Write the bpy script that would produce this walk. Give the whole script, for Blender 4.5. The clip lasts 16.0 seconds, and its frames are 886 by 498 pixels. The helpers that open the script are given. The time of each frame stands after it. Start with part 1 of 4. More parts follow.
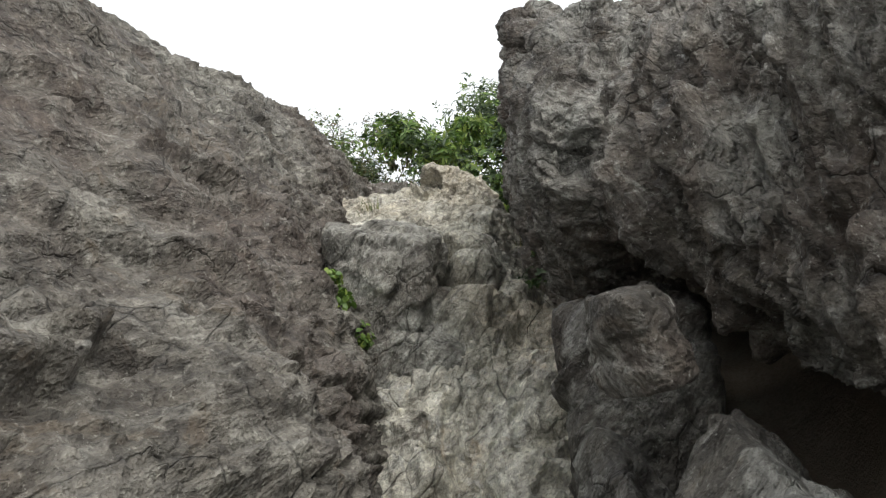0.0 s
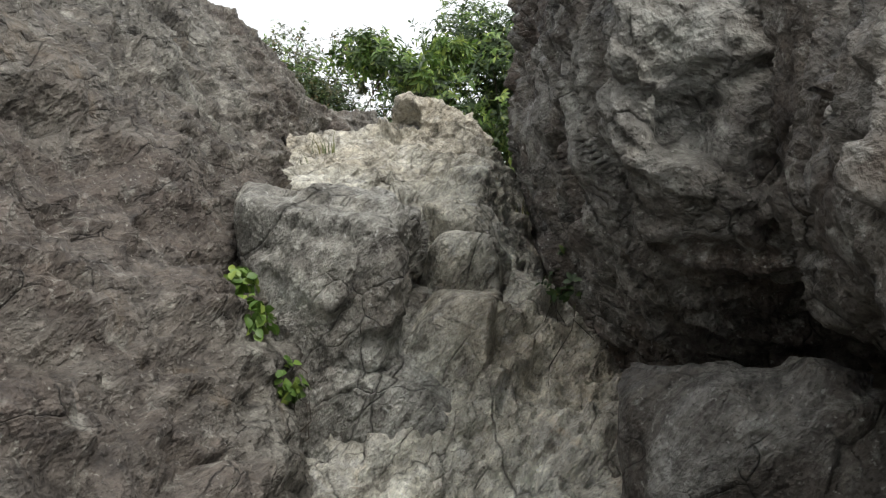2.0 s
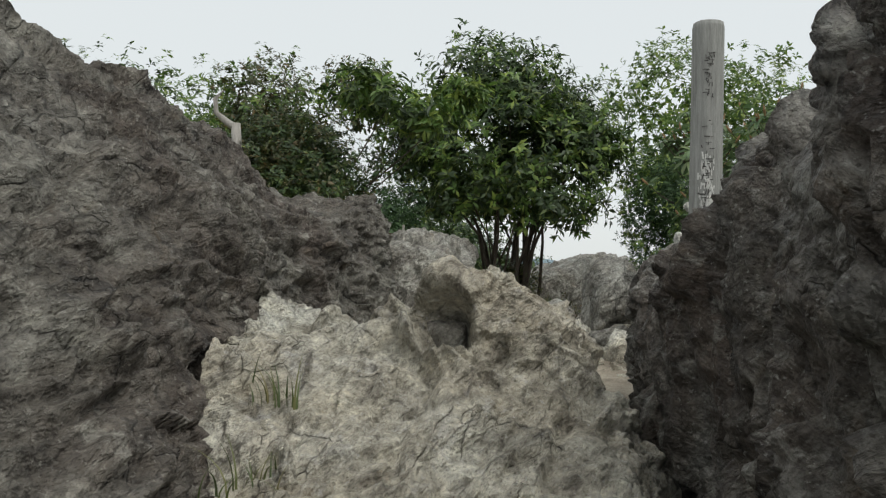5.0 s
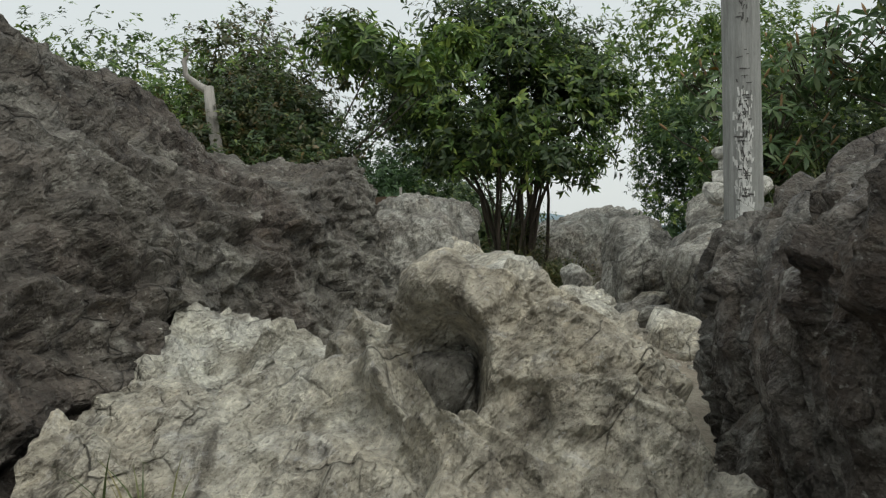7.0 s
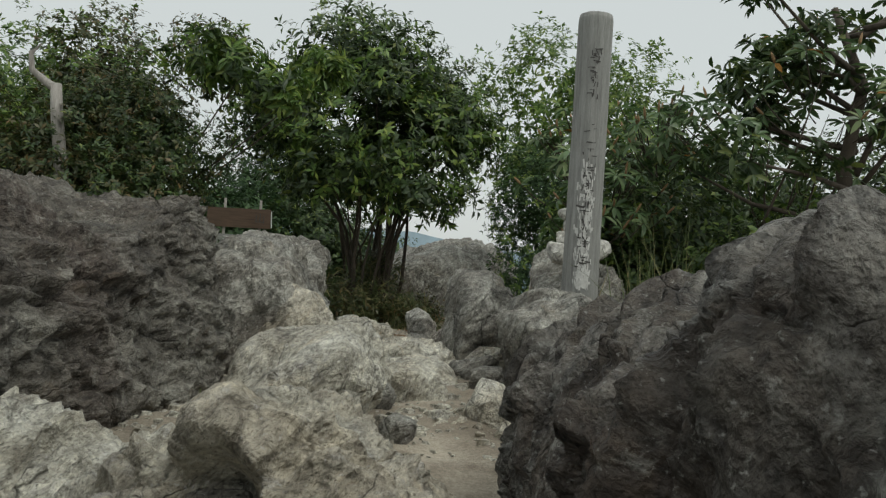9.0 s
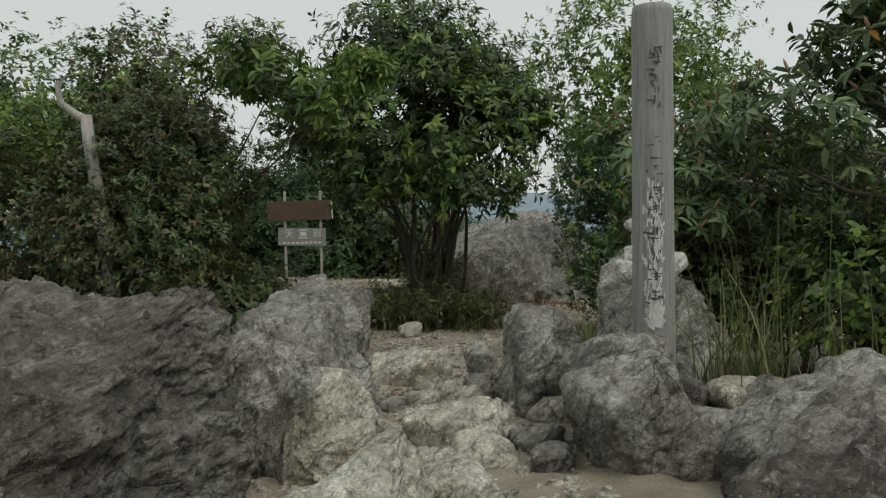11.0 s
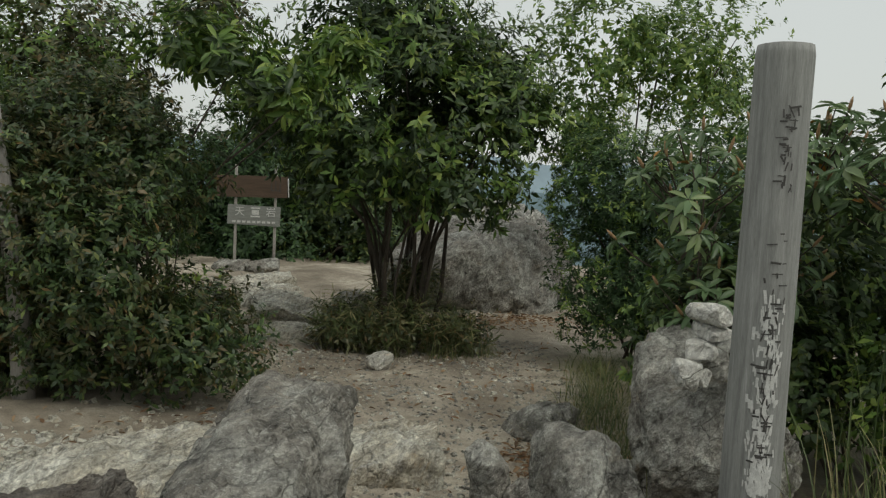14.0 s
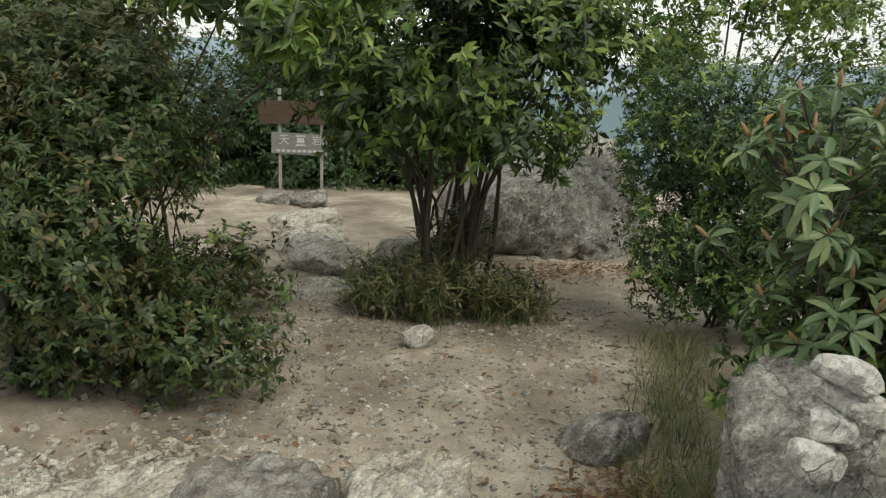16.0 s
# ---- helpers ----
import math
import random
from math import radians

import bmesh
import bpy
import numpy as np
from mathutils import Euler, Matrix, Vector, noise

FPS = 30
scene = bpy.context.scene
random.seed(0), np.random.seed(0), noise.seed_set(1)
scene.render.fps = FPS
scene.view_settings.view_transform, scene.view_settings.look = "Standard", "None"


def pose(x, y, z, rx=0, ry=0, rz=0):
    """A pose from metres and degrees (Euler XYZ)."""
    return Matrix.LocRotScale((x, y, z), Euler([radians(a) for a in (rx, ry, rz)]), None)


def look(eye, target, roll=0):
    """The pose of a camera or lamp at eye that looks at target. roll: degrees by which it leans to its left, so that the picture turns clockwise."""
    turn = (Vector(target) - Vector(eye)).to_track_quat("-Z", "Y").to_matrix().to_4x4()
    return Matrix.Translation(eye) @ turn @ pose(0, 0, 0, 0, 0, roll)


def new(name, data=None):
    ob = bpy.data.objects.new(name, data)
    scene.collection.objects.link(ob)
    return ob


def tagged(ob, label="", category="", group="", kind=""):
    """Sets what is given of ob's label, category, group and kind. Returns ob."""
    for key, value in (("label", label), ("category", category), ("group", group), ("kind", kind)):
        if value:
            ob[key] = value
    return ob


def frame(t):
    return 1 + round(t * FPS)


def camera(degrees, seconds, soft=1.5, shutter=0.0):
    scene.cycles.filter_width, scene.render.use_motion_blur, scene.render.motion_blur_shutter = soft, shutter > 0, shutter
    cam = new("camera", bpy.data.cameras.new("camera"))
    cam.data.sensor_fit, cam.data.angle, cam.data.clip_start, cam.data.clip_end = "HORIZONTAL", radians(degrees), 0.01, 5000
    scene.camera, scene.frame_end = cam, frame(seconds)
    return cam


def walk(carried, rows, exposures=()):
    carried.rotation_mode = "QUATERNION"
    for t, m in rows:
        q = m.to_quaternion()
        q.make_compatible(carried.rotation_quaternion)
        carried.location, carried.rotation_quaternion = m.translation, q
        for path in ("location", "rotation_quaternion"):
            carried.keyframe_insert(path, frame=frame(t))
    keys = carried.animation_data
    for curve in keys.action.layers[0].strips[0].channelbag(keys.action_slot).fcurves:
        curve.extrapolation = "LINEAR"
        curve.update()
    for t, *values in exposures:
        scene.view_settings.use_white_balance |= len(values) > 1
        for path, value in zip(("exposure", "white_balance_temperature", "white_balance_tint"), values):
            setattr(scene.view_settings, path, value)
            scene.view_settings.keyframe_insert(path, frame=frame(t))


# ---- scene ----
cam = camera(58.0, 16.0, 1.25)
PATH = [
    (0, (0.677, 2.998, 2.082), (0.41, 4.966, 2.316), -3.8),
    (0.5, (0.598, 3.28, 2.051), (0.358, 5.254, 2.266), -1.4),
    (1, (0.536, 3.511, 2.176), (0.377, 5.503, 2.265), -1.7),
    (1.5, (0.52, 3.769, 2.246), (0.407, 5.765, 2.308), -1.7),
    (2, (0.484, 4.203, 2.399), (0.29, 6.193, 2.445), -1.2),
    (2.5, (0.383, 4.52, 2.516), (0.191, 6.506, 2.653), -2.2),
    (3, (0.313, 4.759, 2.724), (0.198, 6.754, 2.794), -1.2),
    (3.5, (0.269, 5.003, 2.817), (0.206, 7.0, 2.912), 0.9),
    (4, (0.102, 5.475, 2.947), (-0.011, 7.465, 3.107), 3.1),
    (4.5, (0.066, 5.762, 3.052), (-0.044, 7.757, 3.139), 2.8),
    (4.7, (0.076, 5.916, 3.071), (-0.056, 7.908, 3.197), 2.4),
    (5.3, (0.07, 6.30, 3.40), (-0.1, 8.29, 3.43), 1.4),
    (6.0, (0.05, 6.68, 3.46), (-0.15, 8.67, 3.43), -0.2),
    (6.8, (0.033, 6.958, 3.315), (-0.185, 8.946, 3.333), -1.5),
    (7, (0.03, 6.956, 3.324), (-0.132, 8.949, 3.315), -1.1),
    (7.5, (0.038, 6.935, 3.342), (0.015, 8.935, 3.357), 0.5),
    (8, (0.004, 6.911, 3.409), (0.151, 8.904, 3.482), 4.8),
    (8.2, (0.002, 6.889, 3.429), (0.197, 8.878, 3.518), 5.5),
    (10.3, (0.47, 7.32, 3.81), (0.496, 9.319, 3.74), -0.9),
    (10.5, (0.475, 7.4, 3.86), (0.478, 9.399, 3.792), -1.2),
    (11, (0.336, 7.592, 4.115), (0.333, 9.59, 4.035), -0.9),
    (11.5, (0.23, 7.833, 4.329), (0.225, 9.83, 4.218), -0.1),
    (12, (0.125, 8.125, 4.391), (0.139, 10.122, 4.286), 1.0),
    (12.5, (0.043, 8.387, 4.438), (0.095, 10.384, 4.345), 2.1),
    (13, (0.035, 8.628, 4.47), (0.102, 10.625, 4.38), 2.5),
    (13.5, (-0.053, 8.854, 4.571), (0.063, 10.847, 4.454), 2.9),
    (14, (-0.02, 9.095, 4.745), (0.106, 11.082, 4.562), 2.7),
    (14.5, (0.017, 9.373, 4.894), (0.157, 11.351, 4.635), 2.2),
    (15, (0.05, 9.635, 4.995), (0.196, 11.601, 4.66), 2.2),
    (15.5, (0.205, 9.967, 5.148), (0.277, 11.913, 4.692), 0.8),
    (16, (0.245, 10.479, 5.132), (0.206, 12.433, 4.708), 1.9),
]
walk(cam, [(t, look(eye, target, roll)) for t, eye, target, roll in PATH],
     [(0, 0.66, 6500, 10), (3.5, 0.74, 6500, 10), (4.4, 0.0, 6500, 7), (4.7, -0.1, 6500, 7), (6.8, -0.22, 6500, 5), (8.2, -0.36, 6500, 4), (10.3, -0.45, 6650, 4), (11.5, -0.45, 6650, 4), (13, -0.66, 6650, 4), (14, -0.45, 6700, 4), (15, -0.12, 6800, 5), (16, 0.14, 6900, 6)])

# ---- world and light: bright overcast over a summit ridge ----
world = bpy.data.worlds.new("sky")
scene.world = world
world.use_nodes = True
wn, wl = world.node_tree.nodes, world.node_tree.links
wn.clear()
sky = wn.new("ShaderNodeTexSky")
sky.sky_type, sky.sun_disc = "NISHITA", False
sky.sun_elevation, sky.sun_rotation = radians(58), radians(205)
sky.dust_density, sky.air_density = 4.0, 1.2
cloud = wn.new("ShaderNodeMix")
cloud.data_type = "RGBA"
cloud.inputs[0].default_value = 0.8
cloud.inputs[7].default_value = (9.6, 9.85, 9.95, 1)
back = wn.new("ShaderNodeBackground")
back.inputs[1].default_value = 0.105
wout = wn.new("ShaderNodeOutputWorld")
wl.new(sky.outputs[0], cloud.inputs[6])
wl.new(cloud.outputs[2], back.inputs[0])
wl.new(back.outputs[0], wout.inputs[0])
sun = new("sun", bpy.data.lights.new("sun", "SUN"))
sun.data.energy, sun.data.angle, sun.data.color = 1.7, radians(30), (1.0, 0.96, 0.9)
sun.matrix_world = look((0, 0, 0), (-0.55, 0.45, -0.9))


# ---- materials ----
def material(name):
    m = bpy.data.materials.new(name)
    m.use_nodes = True
    n = m.node_tree.nodes
    return m, n, m.node_tree.links, n["Principled BSDF"]


def ramp(n, l, source, stops):
    r = n.new("ShaderNodeValToRGB")
    e = r.color_ramp.elements
    while len(e) < len(stops):
        e.new(0.5)
    for el, (p, c) in zip(e, stops):
        el.position, el.color = p, (*c, 1)
    l.new(source, r.inputs[0])
    return r.outputs[0]


def noise_node(n, l, scale, detail=4, rough=0.6, vector=None, distortion=0.0):
    t = n.new("ShaderNodeTexNoise")
    t.inputs["Scale"].default_value, t.inputs["Detail"].default_value = scale, detail
    t.inputs["Roughness"].default_value, t.inputs["Distortion"].default_value = rough, distortion
    if vector is not None:
        l.new(vector, t.inputs["Vector"])
    return t.outputs[0]


def blend(n, l, factor, a, b, mode="MIX"):
    x = n.new("ShaderNodeMix")
    x.data_type, x.blend_type = "RGBA", mode
    for k, v in ((0, factor), (6, a), (7, b)):
        if isinstance(v, (int, float)):
            x.inputs[k].default_value = v
        elif isinstance(v, tuple):
            x.inputs[k].default_value = (*v, 1)
        else:
            l.new(v, x.inputs[k])
    return x.outputs[2]


def bumped(n, l, b, height, strength, distance):
    k = n.new("ShaderNodeBump")
    k.inputs["Strength"].default_value, k.inputs["Distance"].default_value = strength, distance
    l.new(height, k.inputs["Height"])
    l.new(k.outputs[0], b.inputs["Normal"])


def rock_material(name, dark, mid, pale, tint, lichen=0.35, stain=0.5, shine=0.7, depth=0.8, broad=1.3, turn_by=(0.35, 0.95, 0.3), grain_by=2.6):
    m, n, l, b = material(name)
    place = n.new("ShaderNodeNewGeometry").outputs["Position"]

    def layered(stretch):
        turn, thin = n.new("ShaderNodeMapping"), n.new("ShaderNodeMapping")
        turn.inputs["Rotation"].default_value = turn_by
        thin.inputs["Scale"].default_value = (1.0, 1.0, stretch)
        l.new(place, turn.inputs[0])
        l.new(turn.outputs[0], thin.inputs[0])
        return thin.outputs[0]

    big = noise_node(n, l, broad, 6, 0.62, place, 0.5)
    patch = noise_node(n, l, 2.6, 8, 0.66, layered(1.5), 0.7)
    chip = noise_node(n, l, 9.0, 8, 0.7, layered(1.7), 0.6)
    fine = noise_node(n, l, 46.0, 5, 0.7, place)
    pits = n.new("ShaderNodeTexVoronoi")
    pits.inputs["Scale"].default_value, pits.inputs["Detail"].default_value, pits.inputs["Roughness"].default_value = 26.0, 2.0, 0.7
    l.new(layered(1.9), pits.inputs["Vector"])
    col = ramp(n, l, patch, ((0.34, dark), (0.48, mid), (0.62, pale)))
    col = blend(n, l, ramp(n, l, big, ((0.43, (0, 0, 0)), (0.62, (stain, stain, stain)))), col, tint)
    col = blend(n, l, depth, col, ramp(n, l, chip, ((0.34, (0.22, 0.205, 0.19)), (0.44, (0.93, 0.93, 0.93)), (0.62, (1.45, 1.45, 1.43)))), "MULTIPLY")
    col = blend(n, l, ramp(n, l, noise_node(n, l, 13.0, 7, 0.68, place, 0.6), ((0.56, (0, 0, 0)), (0.66, (lichen, lichen, lichen)))), col, tuple(min(0.62, 1.5 * c) for c in pale))
    col = blend(n, l, depth * 0.75, col, ramp(n, l, fine, ((0.34, (0.46, 0.44, 0.42)), (0.5, (0.96, 0.96, 0.96)), (0.66, (1.52, 1.52, 1.5)))), "MULTIPLY")
    grain = noise_node(n, l, 9.0, 7, 0.72, layered(grain_by), 0.2)
    col = blend(n, l, 0.45, col, ramp(n, l, grain, ((0.36, (0.42, 0.40, 0.38)), (0.47, (0.95, 0.95, 0.94)), (0.64, (1.5, 1.5, 1.48)))), "MULTIPLY")
    speck = ramp(n, l, noise_node(n, l, 75.0, 3, 0.6, place), ((0.62, (0, 0, 0)), (0.70, (lichen, lichen, lichen))))
    col = blend(n, l, speck, col, tuple(min(0.66, 1.7 * c) for c in pale))
    dots = ramp(n, l, noise_node(n, l, 110.0, 3, 0.6, layered(1.8)), ((0.32, (0.35, 0.33, 0.31)), (0.42, (1, 1, 1))))
    col = blend(n, l, depth, col, dots, "MULTIPLY")
    warp = n.new("ShaderNodeTexNoise")
    warp.inputs["Scale"].default_value, warp.inputs["Detail"].default_value = 3.5, 6
    l.new(place, warp.inputs["Vector"])
    shift = n.new("ShaderNodeVectorMath")
    shift.operation = "MULTIPLY_ADD"
    shift.inputs[1].default_value = (0.22, 0.22, 0.22)
    l.new(warp.outputs[1], shift.inputs[0])
    l.new(layered(1.8), shift.inputs[2])
    lines = None
    for scale, width in ((1.5, 0.010), (5.0, 0.014)):
        seam = n.new("ShaderNodeTexVoronoi")
        seam.feature = "DISTANCE_TO_EDGE"
        seam.inputs["Scale"].default_value = scale
        l.new(shift.outputs[0], seam.inputs["Vector"])
        line = ramp(n, l, seam.outputs["Distance"], ((0.0, (0, 0, 0)), (width, (0.75, 0.75, 0.75)), (width * 4, (1, 1, 1))))
        open_at = ramp(n, l, warp.outputs[0], ((0.40, (0, 0, 0)), (0.50, (1, 1, 1)))) if scale > 3 else ramp(n, l, big, ((0.42, (0, 0, 0)), (0.60, (1, 1, 1))))
        line = blend(n, l, open_at, line, (1.0, 1.0, 1.0))
        lines = line if lines is None else blend(n, l, 1.0, lines, line, "MULTIPLY")
    col = blend(n, l, 0.5, col, lines, "MULTIPLY")
    hollow = ramp(n, l, pits.outputs["Distance"], ((0.10, (0.35, 0.32, 0.29)), (0.26, (1, 1, 1))))
    where = ramp(n, l, noise_node(n, l, 5.0, 5, 0.65, place, 0.5), ((0.46, (0, 0, 0)), (0.58, (0.8, 0.8, 0.8))))
    col = blend(n, l, where, col, blend(n, l, 1.0, col, hollow, "MULTIPLY"))
    rust = ramp(n, l, noise_node(n, l, 2.9, 6, 0.7, place, 1.0), ((0.60, (0, 0, 0)), (0.72, (0.4, 0.4, 0.4))))
    col = blend(n, l, rust, col, tuple(c * k for c, k in zip(mid, (1.5, 1.1, 0.7))))
    l.new(col, b.inputs["Base Color"])
    l.new(ramp(n, l, chip, ((0.4, (shine, shine, shine)), (0.6, (0.92, 0.92, 0.92)))), b.inputs["Roughness"])
    b.inputs["Specular IOR Level"].default_value = 0.4
    # flat chipped faces: distance to scattered points by city blocks
    flats = []
    for scale in (4.5, 13.0):
        cell = n.new("ShaderNodeTexVoronoi")
        cell.distance = "MANHATTAN"
        cell.inputs["Scale"].default_value = scale
        l.new(shift.outputs[0], cell.inputs["Vector"])
        flats.append(cell.outputs["Distance"])
    total = None
    for source, k in ((patch, 1.6), (chip, 0.55), (flats[0], 0.85), (flats[1], 0.32), (grain, 0.4), (lines, 0.4), (pits.outputs["Distance"], 0.2), (fine, 0.2)):
        w = n.new("ShaderNodeMath")
        w.operation = "MULTIPLY_ADD"
        w.inputs[1].default_value = k
        l.new(source, w.inputs[0])
        if total is None:
            w.inputs[2].default_value = 0.0
        else:
            l.new(total, w.inputs[2])
        total = w.outputs[0]
    bumped(n, l, b, total, 1.0, 0.05)
    return m


ROCK_SLAB = rock_material("weathered_slab_rock", (0.076, 0.071, 0.061), (0.150, 0.140, 0.122), (0.280, 0.272, 0.240), (0.095, 0.074, 0.063), 0.5, 0.8, 0.7, 0.8, 0.55, (0.15, 0.64, 0.1))
ROCK_DARK = rock_material("dark_crag_rock", (0.043, 0.039, 0.034), (0.090, 0.085, 0.074), (0.227, 0.230, 0.214), (0.087, 0.070, 0.061), 0.6, 0.5, 0.45, 0.85)
ROCK_CRAG = rock_material("grey_crag_rock", (0.043, 0.039, 0.033), (0.104, 0.096, 0.084), (0.255, 0.255, 0.235), (0.098, 0.070, 0.056), 0.6, 0.5, 0.5, 0.85, 1.3, (1.87, 0.1, 0.1), 3.0)
ROCK_PALE = rock_material("worn_pale_rock", (0.25, 0.236, 0.197), (0.475, 0.458, 0.392), (0.63, 0.62, 0.556), (0.39, 0.34, 0.26), 0.35, 0.6, 0.75, 0.75)
ROCK_GREY = rock_material("grey_boulder_rock", (0.111, 0.107, 0.094), (0.238, 0.232, 0.209), (0.407, 0.406, 0.370), (0.230, 0.201, 0.168), 0.5)
ROCK_WHITE = rock_material("bleached_stone", (0.45, 0.44, 0.40), (0.62, 0.61, 0.57), (0.74, 0.735, 0.69), (0.56, 0.53, 0.46), 0.2, 0.4, 0.8, 0.4)


def soil_material():
    m, n, l, b = material("trodden_sandy_soil")
    place = n.new("ShaderNodeNewGeometry").outputs["Position"]
    big, mid_n, fine = noise_node(n, l, 0.9, 5, 0.6, place), noise_node(n, l, 6, 6, 0.65, place), noise_node(n, l, 70, 4, 0.75, place)
    col = ramp(n, l, big, ((0.34, (0.18, 0.154, 0.117)), (0.5, (0.325, 0.288, 0.228)), (0.66, (0.52, 0.475, 0.39))))
    col = blend(n, l, ramp(n, l, mid_n, ((0.45, (0, 0, 0)), (0.7, (0.75, 0.75, 0.75)))), col, (0.19, 0.16, 0.125))
    col = blend(n, l, 0.7, col, ramp(n, l, fine, ((0.3, (0.5, 0.48, 0.45)), (0.6, (1.15, 1.12, 1.1)))), "MULTIPLY")
    sep = n.new("ShaderNodeSeparateXYZ")
    l.new(place, sep.inputs[0])
    away = n.new("ShaderNodeVectorMath")
    away.operation = "DISTANCE"
    away.inputs[1].default_value = (0, 14, 2.6)
    l.new(place, away.inputs[0])
    far = n.new("ShaderNodeMapRange")
    far.inputs[1].default_value, far.inputs[2].default_value = 22, 34
    l.new(away.outputs["Value"], far.inputs[0])
    wood = ramp(n, l, noise_node(n, l, 0.05, 6, 0.7, place), ((0.3, (0.05, 0.08, 0.07)), (0.7, (0.09, 0.13, 0.11))))
    col = blend(n, l, far.outputs[0], col, wood)
    l.new(col, b.inputs["Base Color"])
    b.inputs["Roughness"].default_value = 0.95
    h = n.new("ShaderNodeMath")
    h.operation = "ADD"
    l.new(mid_n, h.inputs[0])
    l.new(fine, h.inputs[1])
    bumped(n, l, b, h.outputs[0], 0.6, 0.02)
    return m


SOIL = soil_material()


def leaf_material(name, colours, gloss=0.45):
    m, n, l, b = material(name)
    g = n.new("ShaderNodeNewGeometry")
    rnd = n.new("ShaderNodeObjectInfo")
    both = n.new("ShaderNodeMath")
    both.operation = "ADD"
    l.new(g.outputs["Random Per Island"], both.inputs[0])
    l.new(rnd.outputs["Random"], both.inputs[1])
    wrap = n.new("ShaderNodeMath")
    wrap.operation = "FRACT"
    l.new(both.outputs[0], wrap.inputs[0])
    col = ramp(n, l, wrap.outputs[0], colours)
    col = blend(n, l, 0.5, col, ramp(n, l, noise_node(n, l, 2.2, 3, 0.6, g.outputs["Position"]), ((0.3, (0.55, 0.55, 0.55)), (0.7, (1.35, 1.35, 1.25)))), "MULTIPLY")
    l.new(col, b.inputs["Base Color"])
    b.inputs["Roughness"].default_value = gloss
    thin = n.new("ShaderNodeBsdfTranslucent")
    l.new(col, thin.inputs[0])
    mixed = n.new("ShaderNodeMixShader")
    mixed.inputs[0].default_value = 0.3
    l.new(b.outputs[0], mixed.inputs[1])
    l.new(thin.outputs[0], mixed.inputs[2])
    l.new(mixed.outputs[0], n["Material Output"].inputs[0])
    return m


LEAF_DARK = leaf_material("glossy_dark_leaf", ((0.0, (0.025, 0.048, 0.017)), (0.5, (0.050, 0.090, 0.029)), (0.85, (0.089, 0.138, 0.039)), (1.0, (0.169, 0.201, 0.048))))
LEAF_FRESH = leaf_material("fresh_green_leaf", ((0.0, (0.065, 0.126, 0.026)), (0.6, (0.130, 0.224, 0.046)), (1.0, (0.286, 0.364, 0.078))))
LEAF_OLIVE = leaf_material("olive_brown_leaf", ((0.0, (0.033, 0.050, 0.019)), (0.5, (0.070, 0.084, 0.028)), (0.85, (0.121, 0.109, 0.042)), (1.0, (0.186, 0.119, 0.046))))
LEAF_NEEDLE = leaf_material("deep_green_scale_leaf", ((0.0, (0.023, 0.054, 0.021)), (0.7, (0.052, 0.105, 0.035)), (1.0, (0.091, 0.165, 0.056))), 0.6)
LEAF_BROAD = leaf_material("leathery_broad_leaf", ((0.0, (0.075, 0.128, 0.056)), (0.6, (0.135, 0.216, 0.096)), (1.0, (0.225, 0.288, 0.128))), 0.35)
GRASS = leaf_material("grass_blade", ((0.0, (0.06, 0.09, 0.03)), (0.6, (0.12, 0.15, 0.05)), (1.0, (0.30, 0.26, 0.13))), 0.6)
LITTER = leaf_material("dead_leaf", ((0.0, (0.12, 0.07, 0.04)), (0.5, (0.26, 0.15, 0.08)), (1.0, (0.36, 0.25, 0.15))), 0.8)


def plain(name, base, var, scale=8.0, rough=0.8, stretch=(1, 1, 1), bump=0.01):
    m, n, l, b = material(name)
    tc = n.new("ShaderNodeTexCoord").outputs["Object"]
    mp = n.new("ShaderNodeMapping")
    mp.inputs["Scale"].default_value = stretch
    l.new(tc, mp.inputs[0])
    t1, t2 = noise_node(n, l, scale, 6, 0.65, mp.outputs[0]), noise_node(n, l, scale * 9, 4, 0.7, mp.outputs[0])
    col = ramp(n, l, t1, ((0.3, var), (0.7, base)))
    col = blend(n, l, 0.6, col, ramp(n, l, t2, ((0.3, (0.6, 0.6, 0.6)), (0.65, (1.2, 1.2, 1.2)))), "MULTIPLY")
    l.new(col, b.inputs["Base Color"])
    b.inputs["Roughness"].default_value = rough
    bumped(n, l, b, t2, 0.5, bump)
    return m


BARK = plain("dark_bark", (0.10, 0.08, 0.06), (0.045, 0.036, 0.028), 10, 0.9, (1, 1, 0.25))
DEADWOOD = plain("silvered_dead_wood", (0.42, 0.40, 0.37), (0.22, 0.20, 0.18), 9, 0.85, (1, 1, 0.15))
POSTWOOD = plain("weathered_post_wood", (0.34, 0.342, 0.325), (0.17, 0.172, 0.162), 7, 0.85, (6, 6, 0.35), 0.006)
DARKPAINT = plain("flaked_black_paint", (0.035, 0.033, 0.03), (0.07, 0.065, 0.06), 30, 0.7)
WHITEPAINT = plain("flaked_white_paint", (0.70, 0.70, 0.67), (0.45, 0.45, 0.43), 25, 0.8)
SIGNWOOD = plain("grey_sign_board", (0.27, 0.28, 0.26), (0.17, 0.175, 0.16), 6, 0.8, (0.4, 4, 4))
BROWNWOOD = plain("brown_sign_board", (0.11, 0.07, 0.045), (0.055, 0.035, 0.022), 6, 0.8, (0.4, 4, 4))
BUD = plain("tan_flower_bud", (0.38, 0.25, 0.13), (0.26, 0.15, 0.07), 30, 0.7)
YELLOW = plain("yellowed_leaf", (0.45, 0.22, 0.03), (0.3, 0.13, 0.02), 20, 0.6)


